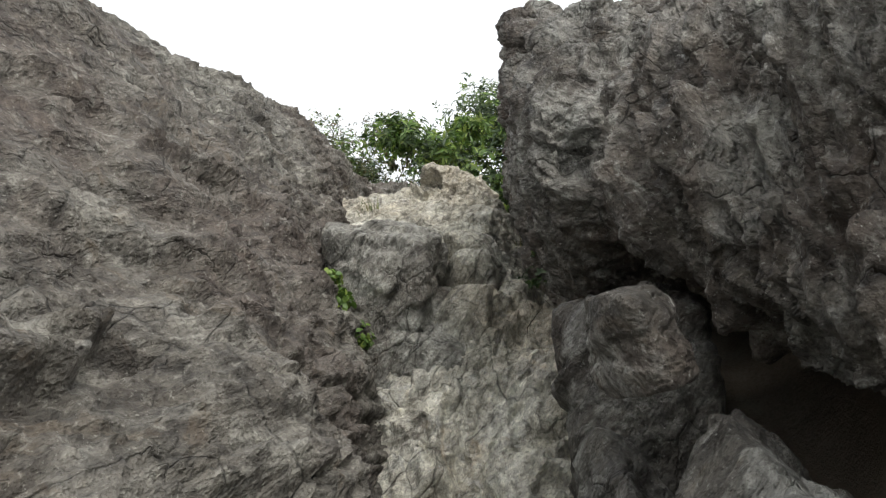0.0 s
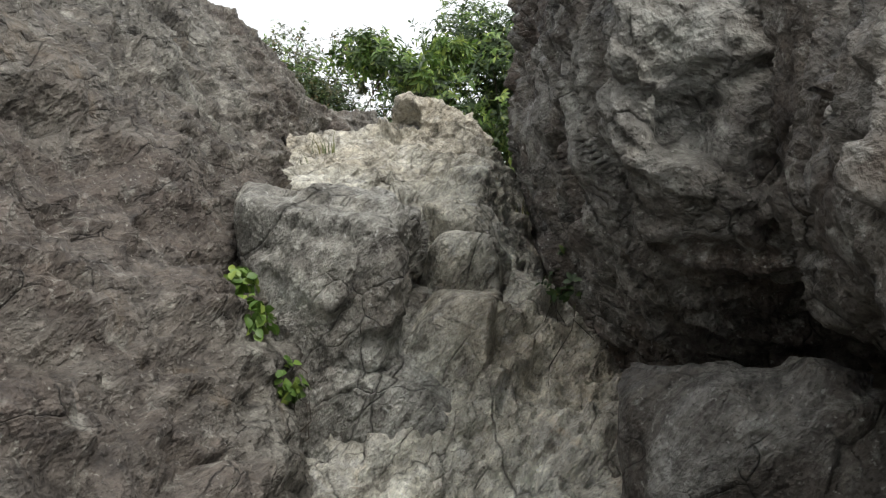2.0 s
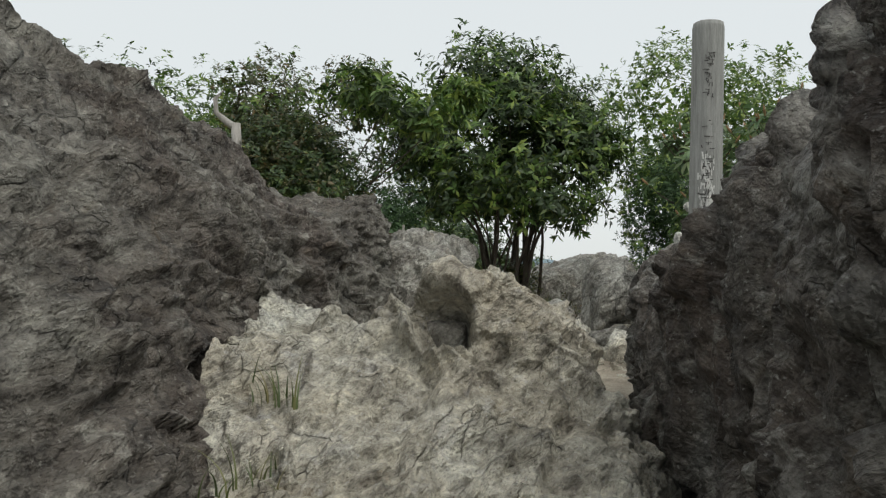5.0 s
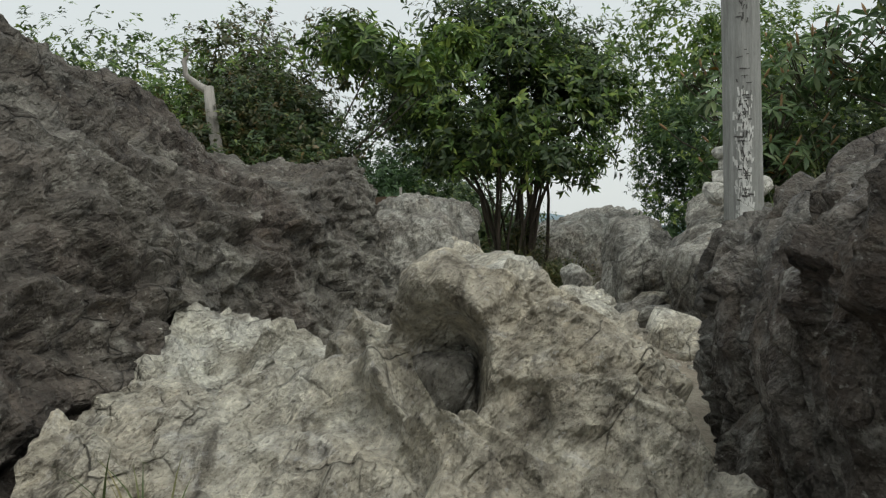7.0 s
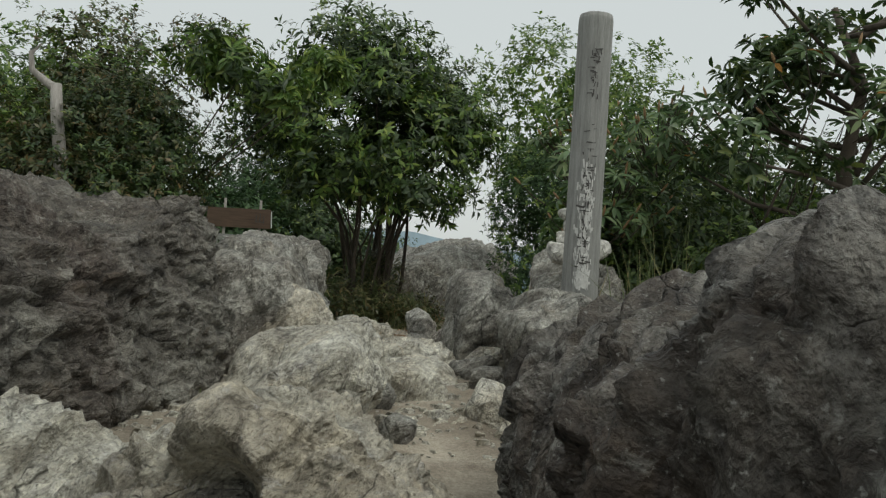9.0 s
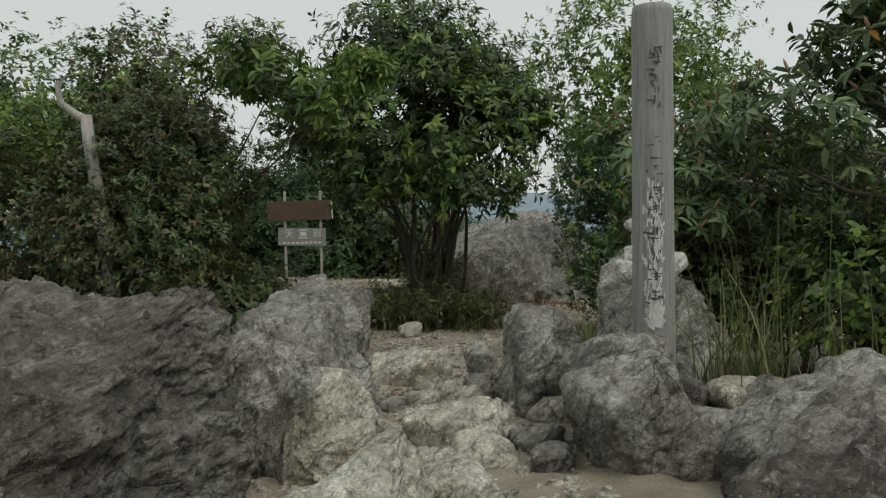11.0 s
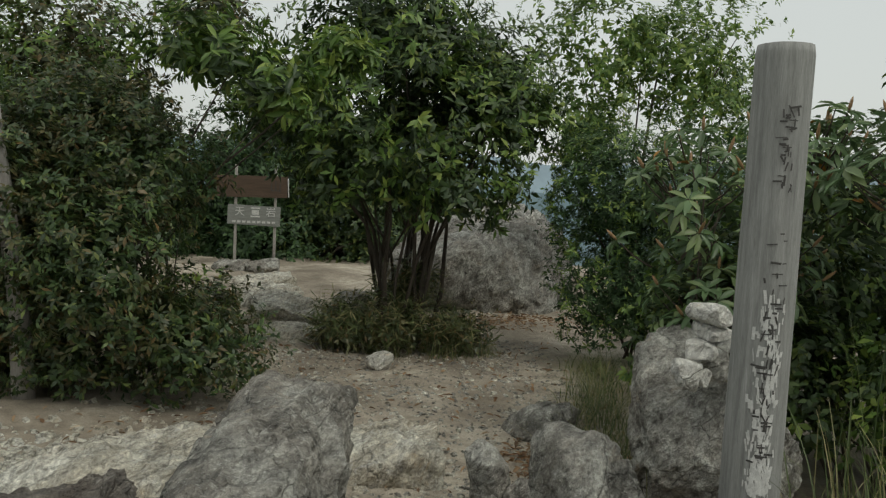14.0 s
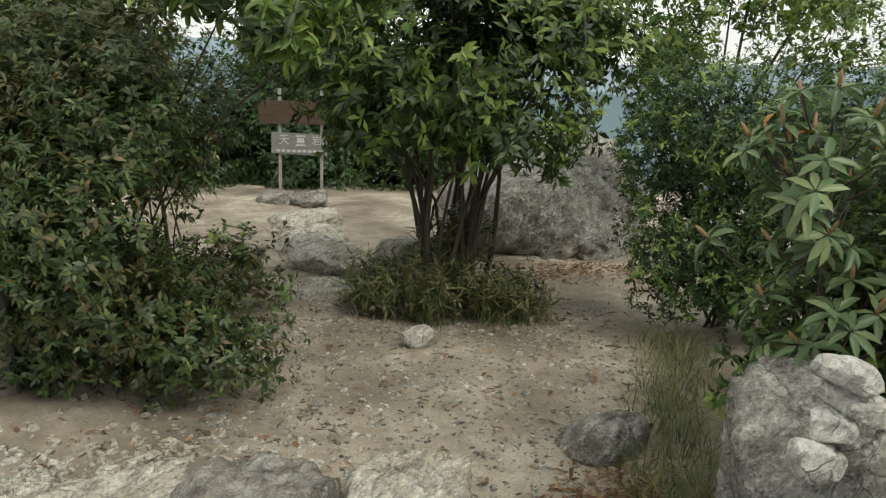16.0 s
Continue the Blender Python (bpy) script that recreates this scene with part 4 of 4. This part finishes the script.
bush("evergreen_bush", (3.1, 19.0, None), [(2.75, 18.6, 3.5, 0.75, 0.9, 1.0), (2.6, 18.7, 4.6, 0.75, 0.9, 0.9), (3.9, 18.4, 4.2, 1.2, 1.1, 1.6)],
     [(7500, 7, 0.075, 0.022, LEAF_NEEDLE, False, 0.35, 0.0), (1400, 7, 0.08, 0.024, LEAF_FRESH, False, 0.85, 0.2)], 53, 10, 0.03, 4.0, "dense dark evergreen bush beside the path", "bush")
bush("skyline_tree", (4.0, 22.5, None), [(3.3, 22.0, 7.0, 1.2, 1.2, 1.3), (4.8, 22.2, 6.6, 1.4, 1.2, 1.7), (3.1, 22.0, 5.6, 0.8, 0.9, 0.8)],
     [(1900, 7, 0.13, 0.05, LEAF_FRESH, False, 0.3, 0.3)], 55, 9, 0.05, 3.0, "light green tree standing behind the evergreen bush", "tree")
bush("shrub", (3.3, 14.3, None), [(2.9, 14.6, 3.4, 0.7, 0.6, 0.6), (2.5, 14.9, 3.6, 0.7, 0.5, 0.8), (3.7, 13.8, 3.5, 0.8, 0.7, 0.7), (4.6, 14.2, 3.7, 0.9, 0.8, 0.9), (3.3, 15.4, 4.0, 1.0, 0.8, 1.0)],
     [(5200, 6, 0.09, 0.04, LEAF_DARK, False, 0.2, 0.0), (1500, 6, 0.09, 0.045, LEAF_FRESH, False, 0.75, 0.1)], 56, 10, 0.02, 6.0, "low green shrubs behind the post", "shrub")
bush("shrub", (5.6, 15.5, None), [(5.6, 15.2, 4.0, 1.2, 1.0, 1.3), (6.8, 15.6, 4.2, 1.4, 1.1, 1.5), (4.8, 16.8, 4.4, 1.2, 1.0, 1.3)],
     [(5200, 6, 0.11, 0.045, LEAF_DARK, False, 0.2, 0.0)], 57, 10, 0.025, 6.0, "dark shrubs on the edge of the shelf", "shrub")

# rhododendrons: every whorl of leathery leaves a ring of single leaves with a bud
LEAF_ONE = leaves_mesh("leaf", np.zeros((1, 3)), np.array([[0, 1.0, 0]]), np.array([[0, 0, 1.0]]), np.array([0.16]), np.array([0.046]), True)
LEAF_ONE.materials.append(LEAF_BROAD)
LEAF_OLD = leaves_mesh("leaf", np.zeros((1, 3)), np.array([[0, 1.0, 0]]), np.array([[0, 0, 1.0]]), np.array([0.15]), np.array([0.05]), True)
LEAF_OLD.materials.append(YELLOW)
bv, bf = tube([(0, 0, 0), (0, 0, 0.03), (0, 0, 0.075), (0, 0, 0.105)], [0.007, 0.013, 0.011, 0.002], 7)
BUD_ONE = mesh_of("bud", bv, bf)
BUD_ONE.materials.append(BUD)


def rhododendron(base, blobs, whorls, seed, label, leafy=8, budded=0.55, size=1.0):
    rng = np.random.RandomState(seed)
    ob = tagged(new("rhododendron"), label, "shrub", "rhododendrons")
    ob.location = (base[0], base[1], on_ground(base[0], base[1]))
    o = np.array(ob.location)
    p, d = tufts(rng, blobs, whorls, 0.6, -0.3, -0.5)
    rel = [(b[0] - o[0], b[1] - o[1], b[2] - o[2], b[3], b[4], b[5]) for b in blobs]
    for pts, radii in limbs(rng, (0, 0, 0), rel, 11, 0.03, 3.0):
        v, f = tube(pts, radii, 6)
        link("stem", mesh_of("stem", v, f), BARK, ob)
    for q, way in zip(p - o, d):
        axis = (Vector(way) * 0.7 + Vector((0, 0, 0.8))).normalized()
        turn = axis.to_track_quat("Z", "Y").to_matrix().to_4x4()
        m = Matrix.Translation(q) @ turn
        back = Vector(q) - axis * 0.16 - Vector((way[0] * 0.16, way[1] * 0.16, 0.08))
        v, f = tube([back[:], (back.lerp(Vector(q), 0.5) + Vector((0, 0, -0.02)))[:], q], [0.007, 0.006, 0.004], 5)
        link("twig", mesh_of("twig", v, f), BARK, ob)
        for k in range(leafy):
            leaf = new("leaf", LEAF_OLD if rng.rand() < 0.012 else LEAF_ONE)
            leaf.parent = ob
            s_ = size * rng.uniform(0.75, 1.15)
            leaf.matrix_local = m @ pose(0, 0, 0, 0, 0, 360 / leafy * k + rng.uniform(-15, 15)) @ pose(0, 0.008, 0, rng.uniform(-38, 15), rng.uniform(-12, 12), 0) @ Matrix.Diagonal((s_, s_, s_, 1))
        if rng.rand() < budded:
            bud = new("bud", BUD_ONE)
            bud.parent = ob
            bud.matrix_local = m @ Matrix.Diagonal((size, size, size * rng.uniform(0.8, 1.25), 1))
    return ob


rhododendron((2.3, 14.9), [(2.15, 14.7, 4.75, 0.5, 0.45, 0.5), (2.5, 14.8, 4.3, 0.6, 0.5, 0.5), (2.9, 14.6, 4.9, 0.6, 0.5, 0.5), (2.25, 14.5, 3.95, 0.5, 0.4, 0.4), (2.0, 14.6, 4.55, 0.4, 0.35, 0.5)], 130, 8, "rhododendron with leathery leaf whorls and tan buds", 8, 0.6, 0.95)
rhododendron((3.7, 14.0), [(3.4, 13.8, 4.9, 0.6, 0.6, 0.6), (4.0, 13.6, 5.2, 0.7, 0.6, 0.6), (4.3, 14.2, 4.5, 0.7, 0.6, 0.6)], 60, 8, "tall rhododendron with dark leaf whorls behind the post", 8, 0.3, 1.1)

# open-branched tree over the shelf's edge
rng = np.random.RandomState(77)
tree = tagged(new("crooked_tree"), "crooked dark tree with sparse leathery leaves", "tree")
tree.location = (4.3, 13.6, on_ground(4.3, 13.6))
tips = []
trunk = [(0, 0, -0.2), (0.15, 0.1, 0.9), (-0.1, 0.0, 1.8), (0.1, 0.1, 2.6), (-0.15, 0.2, 3.3)]
v, f = tube(trunk, [0.09, 0.075, 0.065, 0.05, 0.03], 9)
link("trunk", mesh_of("trunk", v, f), BARK, tree)
for k in range(15):
    z = rng.uniform(1.3, 3.2)
    s_ = Vector((0.05, 0.05, z))
    e_ = s_ + Vector((rng.uniform(-1.5, 1.3), rng.uniform(-0.9, 0.9), rng.uniform(0.1, 1.1)))
    k_ = s_.lerp(e_, 0.5) + Vector(rng.uniform(-0.2, 0.2, 3))
    v, f = tube([s_[:], s_.lerp(k_, 0.5)[:], k_[:], k_.lerp(e_, 0.6)[:], e_[:]], [0.03, 0.024, 0.018, 0.012, 0.005], 6)
    link("branch", mesh_of("branch", v, f), BARK, tree)
    tips += [(e_.x, e_.y, e_.z, 0.32, 0.32, 0.25), (k_.x, k_.y, k_.z + 0.1, 0.25, 0.25, 0.2)]
crown("crown", rng, tips, 420, 7, 0.14, 0.042, LEAF_DARK, tree, True, 0.2, 0.0)

# dead snag in the thicket
snag = tagged(new("dead_snag"), "silvery dead tree trunk with a crooked top", "dead tree")
snag.location = (-3.35, 16.2, on_ground(-3.35, 16.2) - 0.10)
v, f = tube([(0.15, 0, -0.2), (0.1, 0, 0.9), (0.0, 0, 1.7), (-0.10, 0, 2.4), (-0.13, 0, 2.72)], [0.10, 0.09, 0.075, 0.065, 0.06], 10)
link("trunk", mesh_of("trunk", v, f), DEADWOOD, snag)
v, f = tube([(-0.12, 0, 2.66), (-0.25, 0, 2.74), (-0.40, 0, 2.86), (-0.42, 0, 3.05), (-0.32, 0, 3.15)], [0.055, 0.045, 0.035, 0.03, 0.012], 8)
link("limb", mesh_of("limb", v, f), DEADWOOD, snag)


# ---- grass, litter and gravel ----
def grass(x, y, n, length, spread, seed, label, lean=0.35, width=0.008):
    rng = np.random.RandomState(seed)
    z = on_ground(x, y)
    vs, fs = [], []
    for i in range(n):
        b = Vector((*rng.normal(size=2) * spread * 0.4, -0.03))
        w = rng.uniform(0, 2 * math.pi)
        out = Vector((math.cos(w), math.sin(w), 0))
        L, k = length * rng.uniform(0.45, 1.1), lean * rng.uniform(0.4, 2.0)
        side = Vector((-out.y, out.x, 0)) * width
        o = len(vs)
        for j in range(6):
            t = j / 5
            c = b + out * (L * k * t * t) + Vector((0, 0, L * (t - 0.38 * k * t * t)))
            vs += [(c - side * (1 - t * 0.9))[:], (c + side * (1 - t * 0.9))[:]]
        fs += [(o + 2 * j, o + 2 * j + 1, o + 2 * j + 3, o + 2 * j + 2) for j in range(5)]
    ob = link("grass_clump", mesh_of("grass_clump", vs, fs), GRASS, None, label, "grass", "grass clumps of the summit")
    ob.location = (x, y, z)
    return ob


grass(2.15, 12.35, 110, 0.95, 0.35, 1, "tall arching grass clump beside the post", 0.4, 0.007).location.z += 0.15
grass(2.35, 12.4, 30, 1.6, 0.6, 2, "tall dry grass stalks beside the post", 0.14, 0.005).location.z += 0.15
grass(1.95, 12.8, 60, 0.55, 0.3, 3, "arching grass clump beside the post")
rng = np.random.RandomState(31)
for k in range(16):
    t = k / 15
    grass(1.45 + 1.0 * t + rng.uniform(-0.1, 0.1), 13.9 + 4.2 * t, 85, 0.46, 0.42, 20 + k, "green and straw-coloured grass edging the path", 0.9, 0.005)
for k, (x, y) in enumerate(((-0.55, 19.0), (0.0, 18.7), (0.6, 18.75), (1.05, 19.0), (-0.9, 19.4))):
    grass(x, y, 60, 0.34, 0.3, 50 + k, "dry grass under the tree", 0.5, 0.006)
for k, (x, y, z) in enumerate(((-0.36, 6.75, 2.50), (-0.44, 7.2, 2.68), (-0.42, 7.65, 2.85), (-0.45, 7.95, 2.98), (0.52, 7.85, 2.66))):
    grass(x, y, 22, 0.13, 0.10, 70 + k, "small grass tuft in a rock joint", 0.5, 0.003).location.z = z
for k, (x, y) in enumerate(((-0.75, 10.9), (-0.95, 13.15), (-0.42, 13.35))):
    grass(x, y, 30, 0.22, 0.15, 80 + k, "small grass tuft between rocks", 0.5, 0.004)
bush("joint_plant", (-0.18, 6.12, 2.06), [(-0.17, 6.08, 2.28, 0.07, 0.06, 0.09), (-0.11, 6.08, 2.12, 0.08, 0.06, 0.06), (-0.21, 6.12, 2.38, 0.05, 0.05, 0.05)],
     [(70, 5, 0.032, 0.022, LEAF_FRESH, True, 0.2, -0.3)], 61, 6, 0.004, 4.0, "small bright green plant in a rock joint", "plant")
bush("joint_plant", (0.60, 6.55, 2.1), [(0.60, 6.5, 2.35, 0.07, 0.08, 0.12)], [(26, 5, 0.028, 0.014, LEAF_DARK, True, 0.2, -0.3)], 62, 5, 0.004, 4.0, "small dark green plant in a rock cleft", "plant")

rng = np.random.RandomState(3)


def scatter(name, count, region, size, mat, label, category, tall=0.6):
    """Many small angular stones as one mesh."""
    x, y = region(count)
    z = ground_height(x, y)
    base = np.array([(1, 1, 0), (-1, 1, 0), (-1, -1, 0), (1, -1, 0), (0.6, 0.7, 1), (-0.7, 0.5, 1), (-0.5, -0.7, 0.9), (0.7, -0.5, 1.1)])
    quads = np.array([(4, 5, 6, 7), (0, 1, 5, 4), (1, 2, 6, 5), (2, 3, 7, 6), (3, 0, 4, 7)])
    r = size * (0.4 + rng.rand(count) ** 3 * 2.2)
    w = rng.uniform(0, 6.28, count)
    b = base[None] * (1 + 0.3 * rng.normal(size=(count, 8, 1)) * 0.6) * r[:, None, None]
    vx = b[..., 0] * np.cos(w)[:, None] - b[..., 1] * np.sin(w)[:, None] * 0.7
    vy = b[..., 0] * np.sin(w)[:, None] + b[..., 1] * np.cos(w)[:, None] * 0.7
    v = np.stack([x[:, None] + vx, y[:, None] + vy, z[:, None] + b[..., 2] * tall - r[:, None] * 0.12], -1)
    f = quads[None] + (np.arange(count) * 8)[:, None, None]
    return link(name, mesh_of(name, v.reshape(-1, 3), f.reshape(-1, 4), False), mat, None, label, category, "", "stuff")


scatter("gravel", 9000, lambda n: (rng.uniform(-1.6, 2.0, n), rng.uniform(13.2, 20.0, n)), 0.010, ROCK_GREY, "fine grey gravel on the trodden soil", "gravel")
scatter("gravel", 2600, lambda n: (rng.uniform(-2.4, 1.7, n), rng.uniform(13.4, 19.0, n)), 0.015, ROCK_PALE, "pale pebbles strewn over the trodden soil", "gravel")
scatter("rubble", 1500, lambda n: (rng.normal(-1.9, 0.7, n), rng.normal(14.7, 0.5, n)), 0.026, ROCK_PALE, "pale stone rubble at the edge of the thicket", "rubble")
scatter("rubble", 1400, lambda n: (rng.uniform(-0.8, 1.1, n), rng.uniform(9.8, 13.4, n)), 0.02, ROCK_PALE, "pale stone chips between the rocks", "rubble")
n = 2600
x = np.concatenate([rng.normal(1.35, 0.22, n // 2), rng.normal(2.0, 0.7, n // 4), rng.uniform(-3.5, 2.2, n - n // 2 - n // 4)])
y = np.concatenate([rng.normal(14.6, 0.45, n // 2), rng.normal(21.3, 0.35, n // 4), rng.uniform(13.0, 20.0, n - n // 2 - n // 4)])
at = np.stack([x, y, ground_height(x, y) + rng.uniform(0.004, 0.035, n)], 1)
way = np.stack([rng.normal(size=n), rng.normal(size=n), rng.normal(size=n) * 0.25], 1)
link("leaf_litter", leaves_mesh("leaf_litter", at, way, np.array([[0, 0, 1.0]]) + rng.normal(size=(n, 3)) * 0.3, rng.uniform(0.05, 0.11, n), rng.uniform(0.015, 0.035, n), True), LITTER, None,
     "fallen brown leaves on the soil", "leaf litter", "", "stuff")

# ---- the sign ----
sign = tagged(new("trail_sign"), "grey board under a brown board on two pale posts", "sign")
sign.location = (-3.02, 26.5, on_ground(-3.02, 26.5) - 0.06)
for sx in (-0.40, 0.44):
    b_ = bmesh.new()
    box(b_, (0.055, 0.055, 2.4), (sx, 0.03, 1.06))
    part("post", b_, DEADWOOD, sign)
b_ = bmesh.new()
box(b_, (1.12, 0.035, 0.42), (0, -0.02, 1.18), (0, 1.5, 0))
board = part("board", b_, SIGNWOOD, sign)
b_ = bmesh.new()
box(b_, (1.5, 0.04, 0.46), (-0.05, -0.02, 1.80), (0, -1, 0))
upper = part("upper_board", b_, BROWNWOOD, sign, "brown weathered board")
b_ = bmesh.new()
box(b_, (0.02, 0.045, 0.40), (0.72, -0.03, 1.80), (0, -3, 0))
part("pale_edge", b_, WHITEPAINT, sign)


def letters(name, text, size, at, mat, parent):
    c = bpy.data.curves.new(name, "FONT")
    c.body, c.size, c.align_x, c.align_y, c.extrude = text, size, "CENTER", "CENTER", 0.003
    tmp = new(name, c)
    me = bpy.data.meshes.new_from_object(tmp.evaluated_get(bpy.context.evaluated_depsgraph_get()))
    bpy.data.objects.remove(tmp)
    ob = link(name, me, mat, parent)
    ob.matrix_local = pose(*at, 90, 0, 0)
    return ob


letters("character", "\u5929", 0.22, (-0.30, -0.042, 1.25), WHITEPAINT, board)
letters("character", "\u5ca9", 0.22, (0.36, -0.042, 1.25), WHITEPAINT, board)
b_ = bmesh.new()
for w_, h_, dx, dz in ((0.20, 0.03, 0.03, 1.34), (0.15, 0.10, 0.03, 1.25), (0.20, 0.03, 0.03, 1.16)):
    box(b_, (w_, 0.006, h_), (dx, -0.042, dz), bevel=0)
part("worn_character", b_, WHITEPAINT, board)
b_ = bmesh.new()
for i in range(9):
    box(b_, (0.07, 0.005, 0.045), (-0.42 + 0.105 * i, -0.041, 1.04), bevel=0)
part("small_writing", b_, WHITEPAINT, board)
letters("character", "\u5c71", 0.26, (0.45, -0.046, 1.80), DARKPAINT, upper)

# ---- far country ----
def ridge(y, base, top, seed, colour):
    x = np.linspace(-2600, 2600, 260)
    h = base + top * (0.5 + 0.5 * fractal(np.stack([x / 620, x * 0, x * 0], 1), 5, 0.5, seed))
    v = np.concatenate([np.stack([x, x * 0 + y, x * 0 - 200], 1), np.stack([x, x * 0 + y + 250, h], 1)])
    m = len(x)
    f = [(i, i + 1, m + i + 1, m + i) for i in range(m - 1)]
    mat, nn, ll, bb = material("haze_tinted_forest")
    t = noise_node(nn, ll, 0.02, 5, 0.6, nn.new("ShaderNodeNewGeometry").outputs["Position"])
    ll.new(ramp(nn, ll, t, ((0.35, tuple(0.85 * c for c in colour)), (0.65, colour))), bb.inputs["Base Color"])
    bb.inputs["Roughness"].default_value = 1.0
    link("backdrop", mesh_of("backdrop", v, f), mat, None, "distant wooded hills with blue haze in their colour", "hills", "", "structure")


# Air haze is put into these base colours, bluer and paler farther off.
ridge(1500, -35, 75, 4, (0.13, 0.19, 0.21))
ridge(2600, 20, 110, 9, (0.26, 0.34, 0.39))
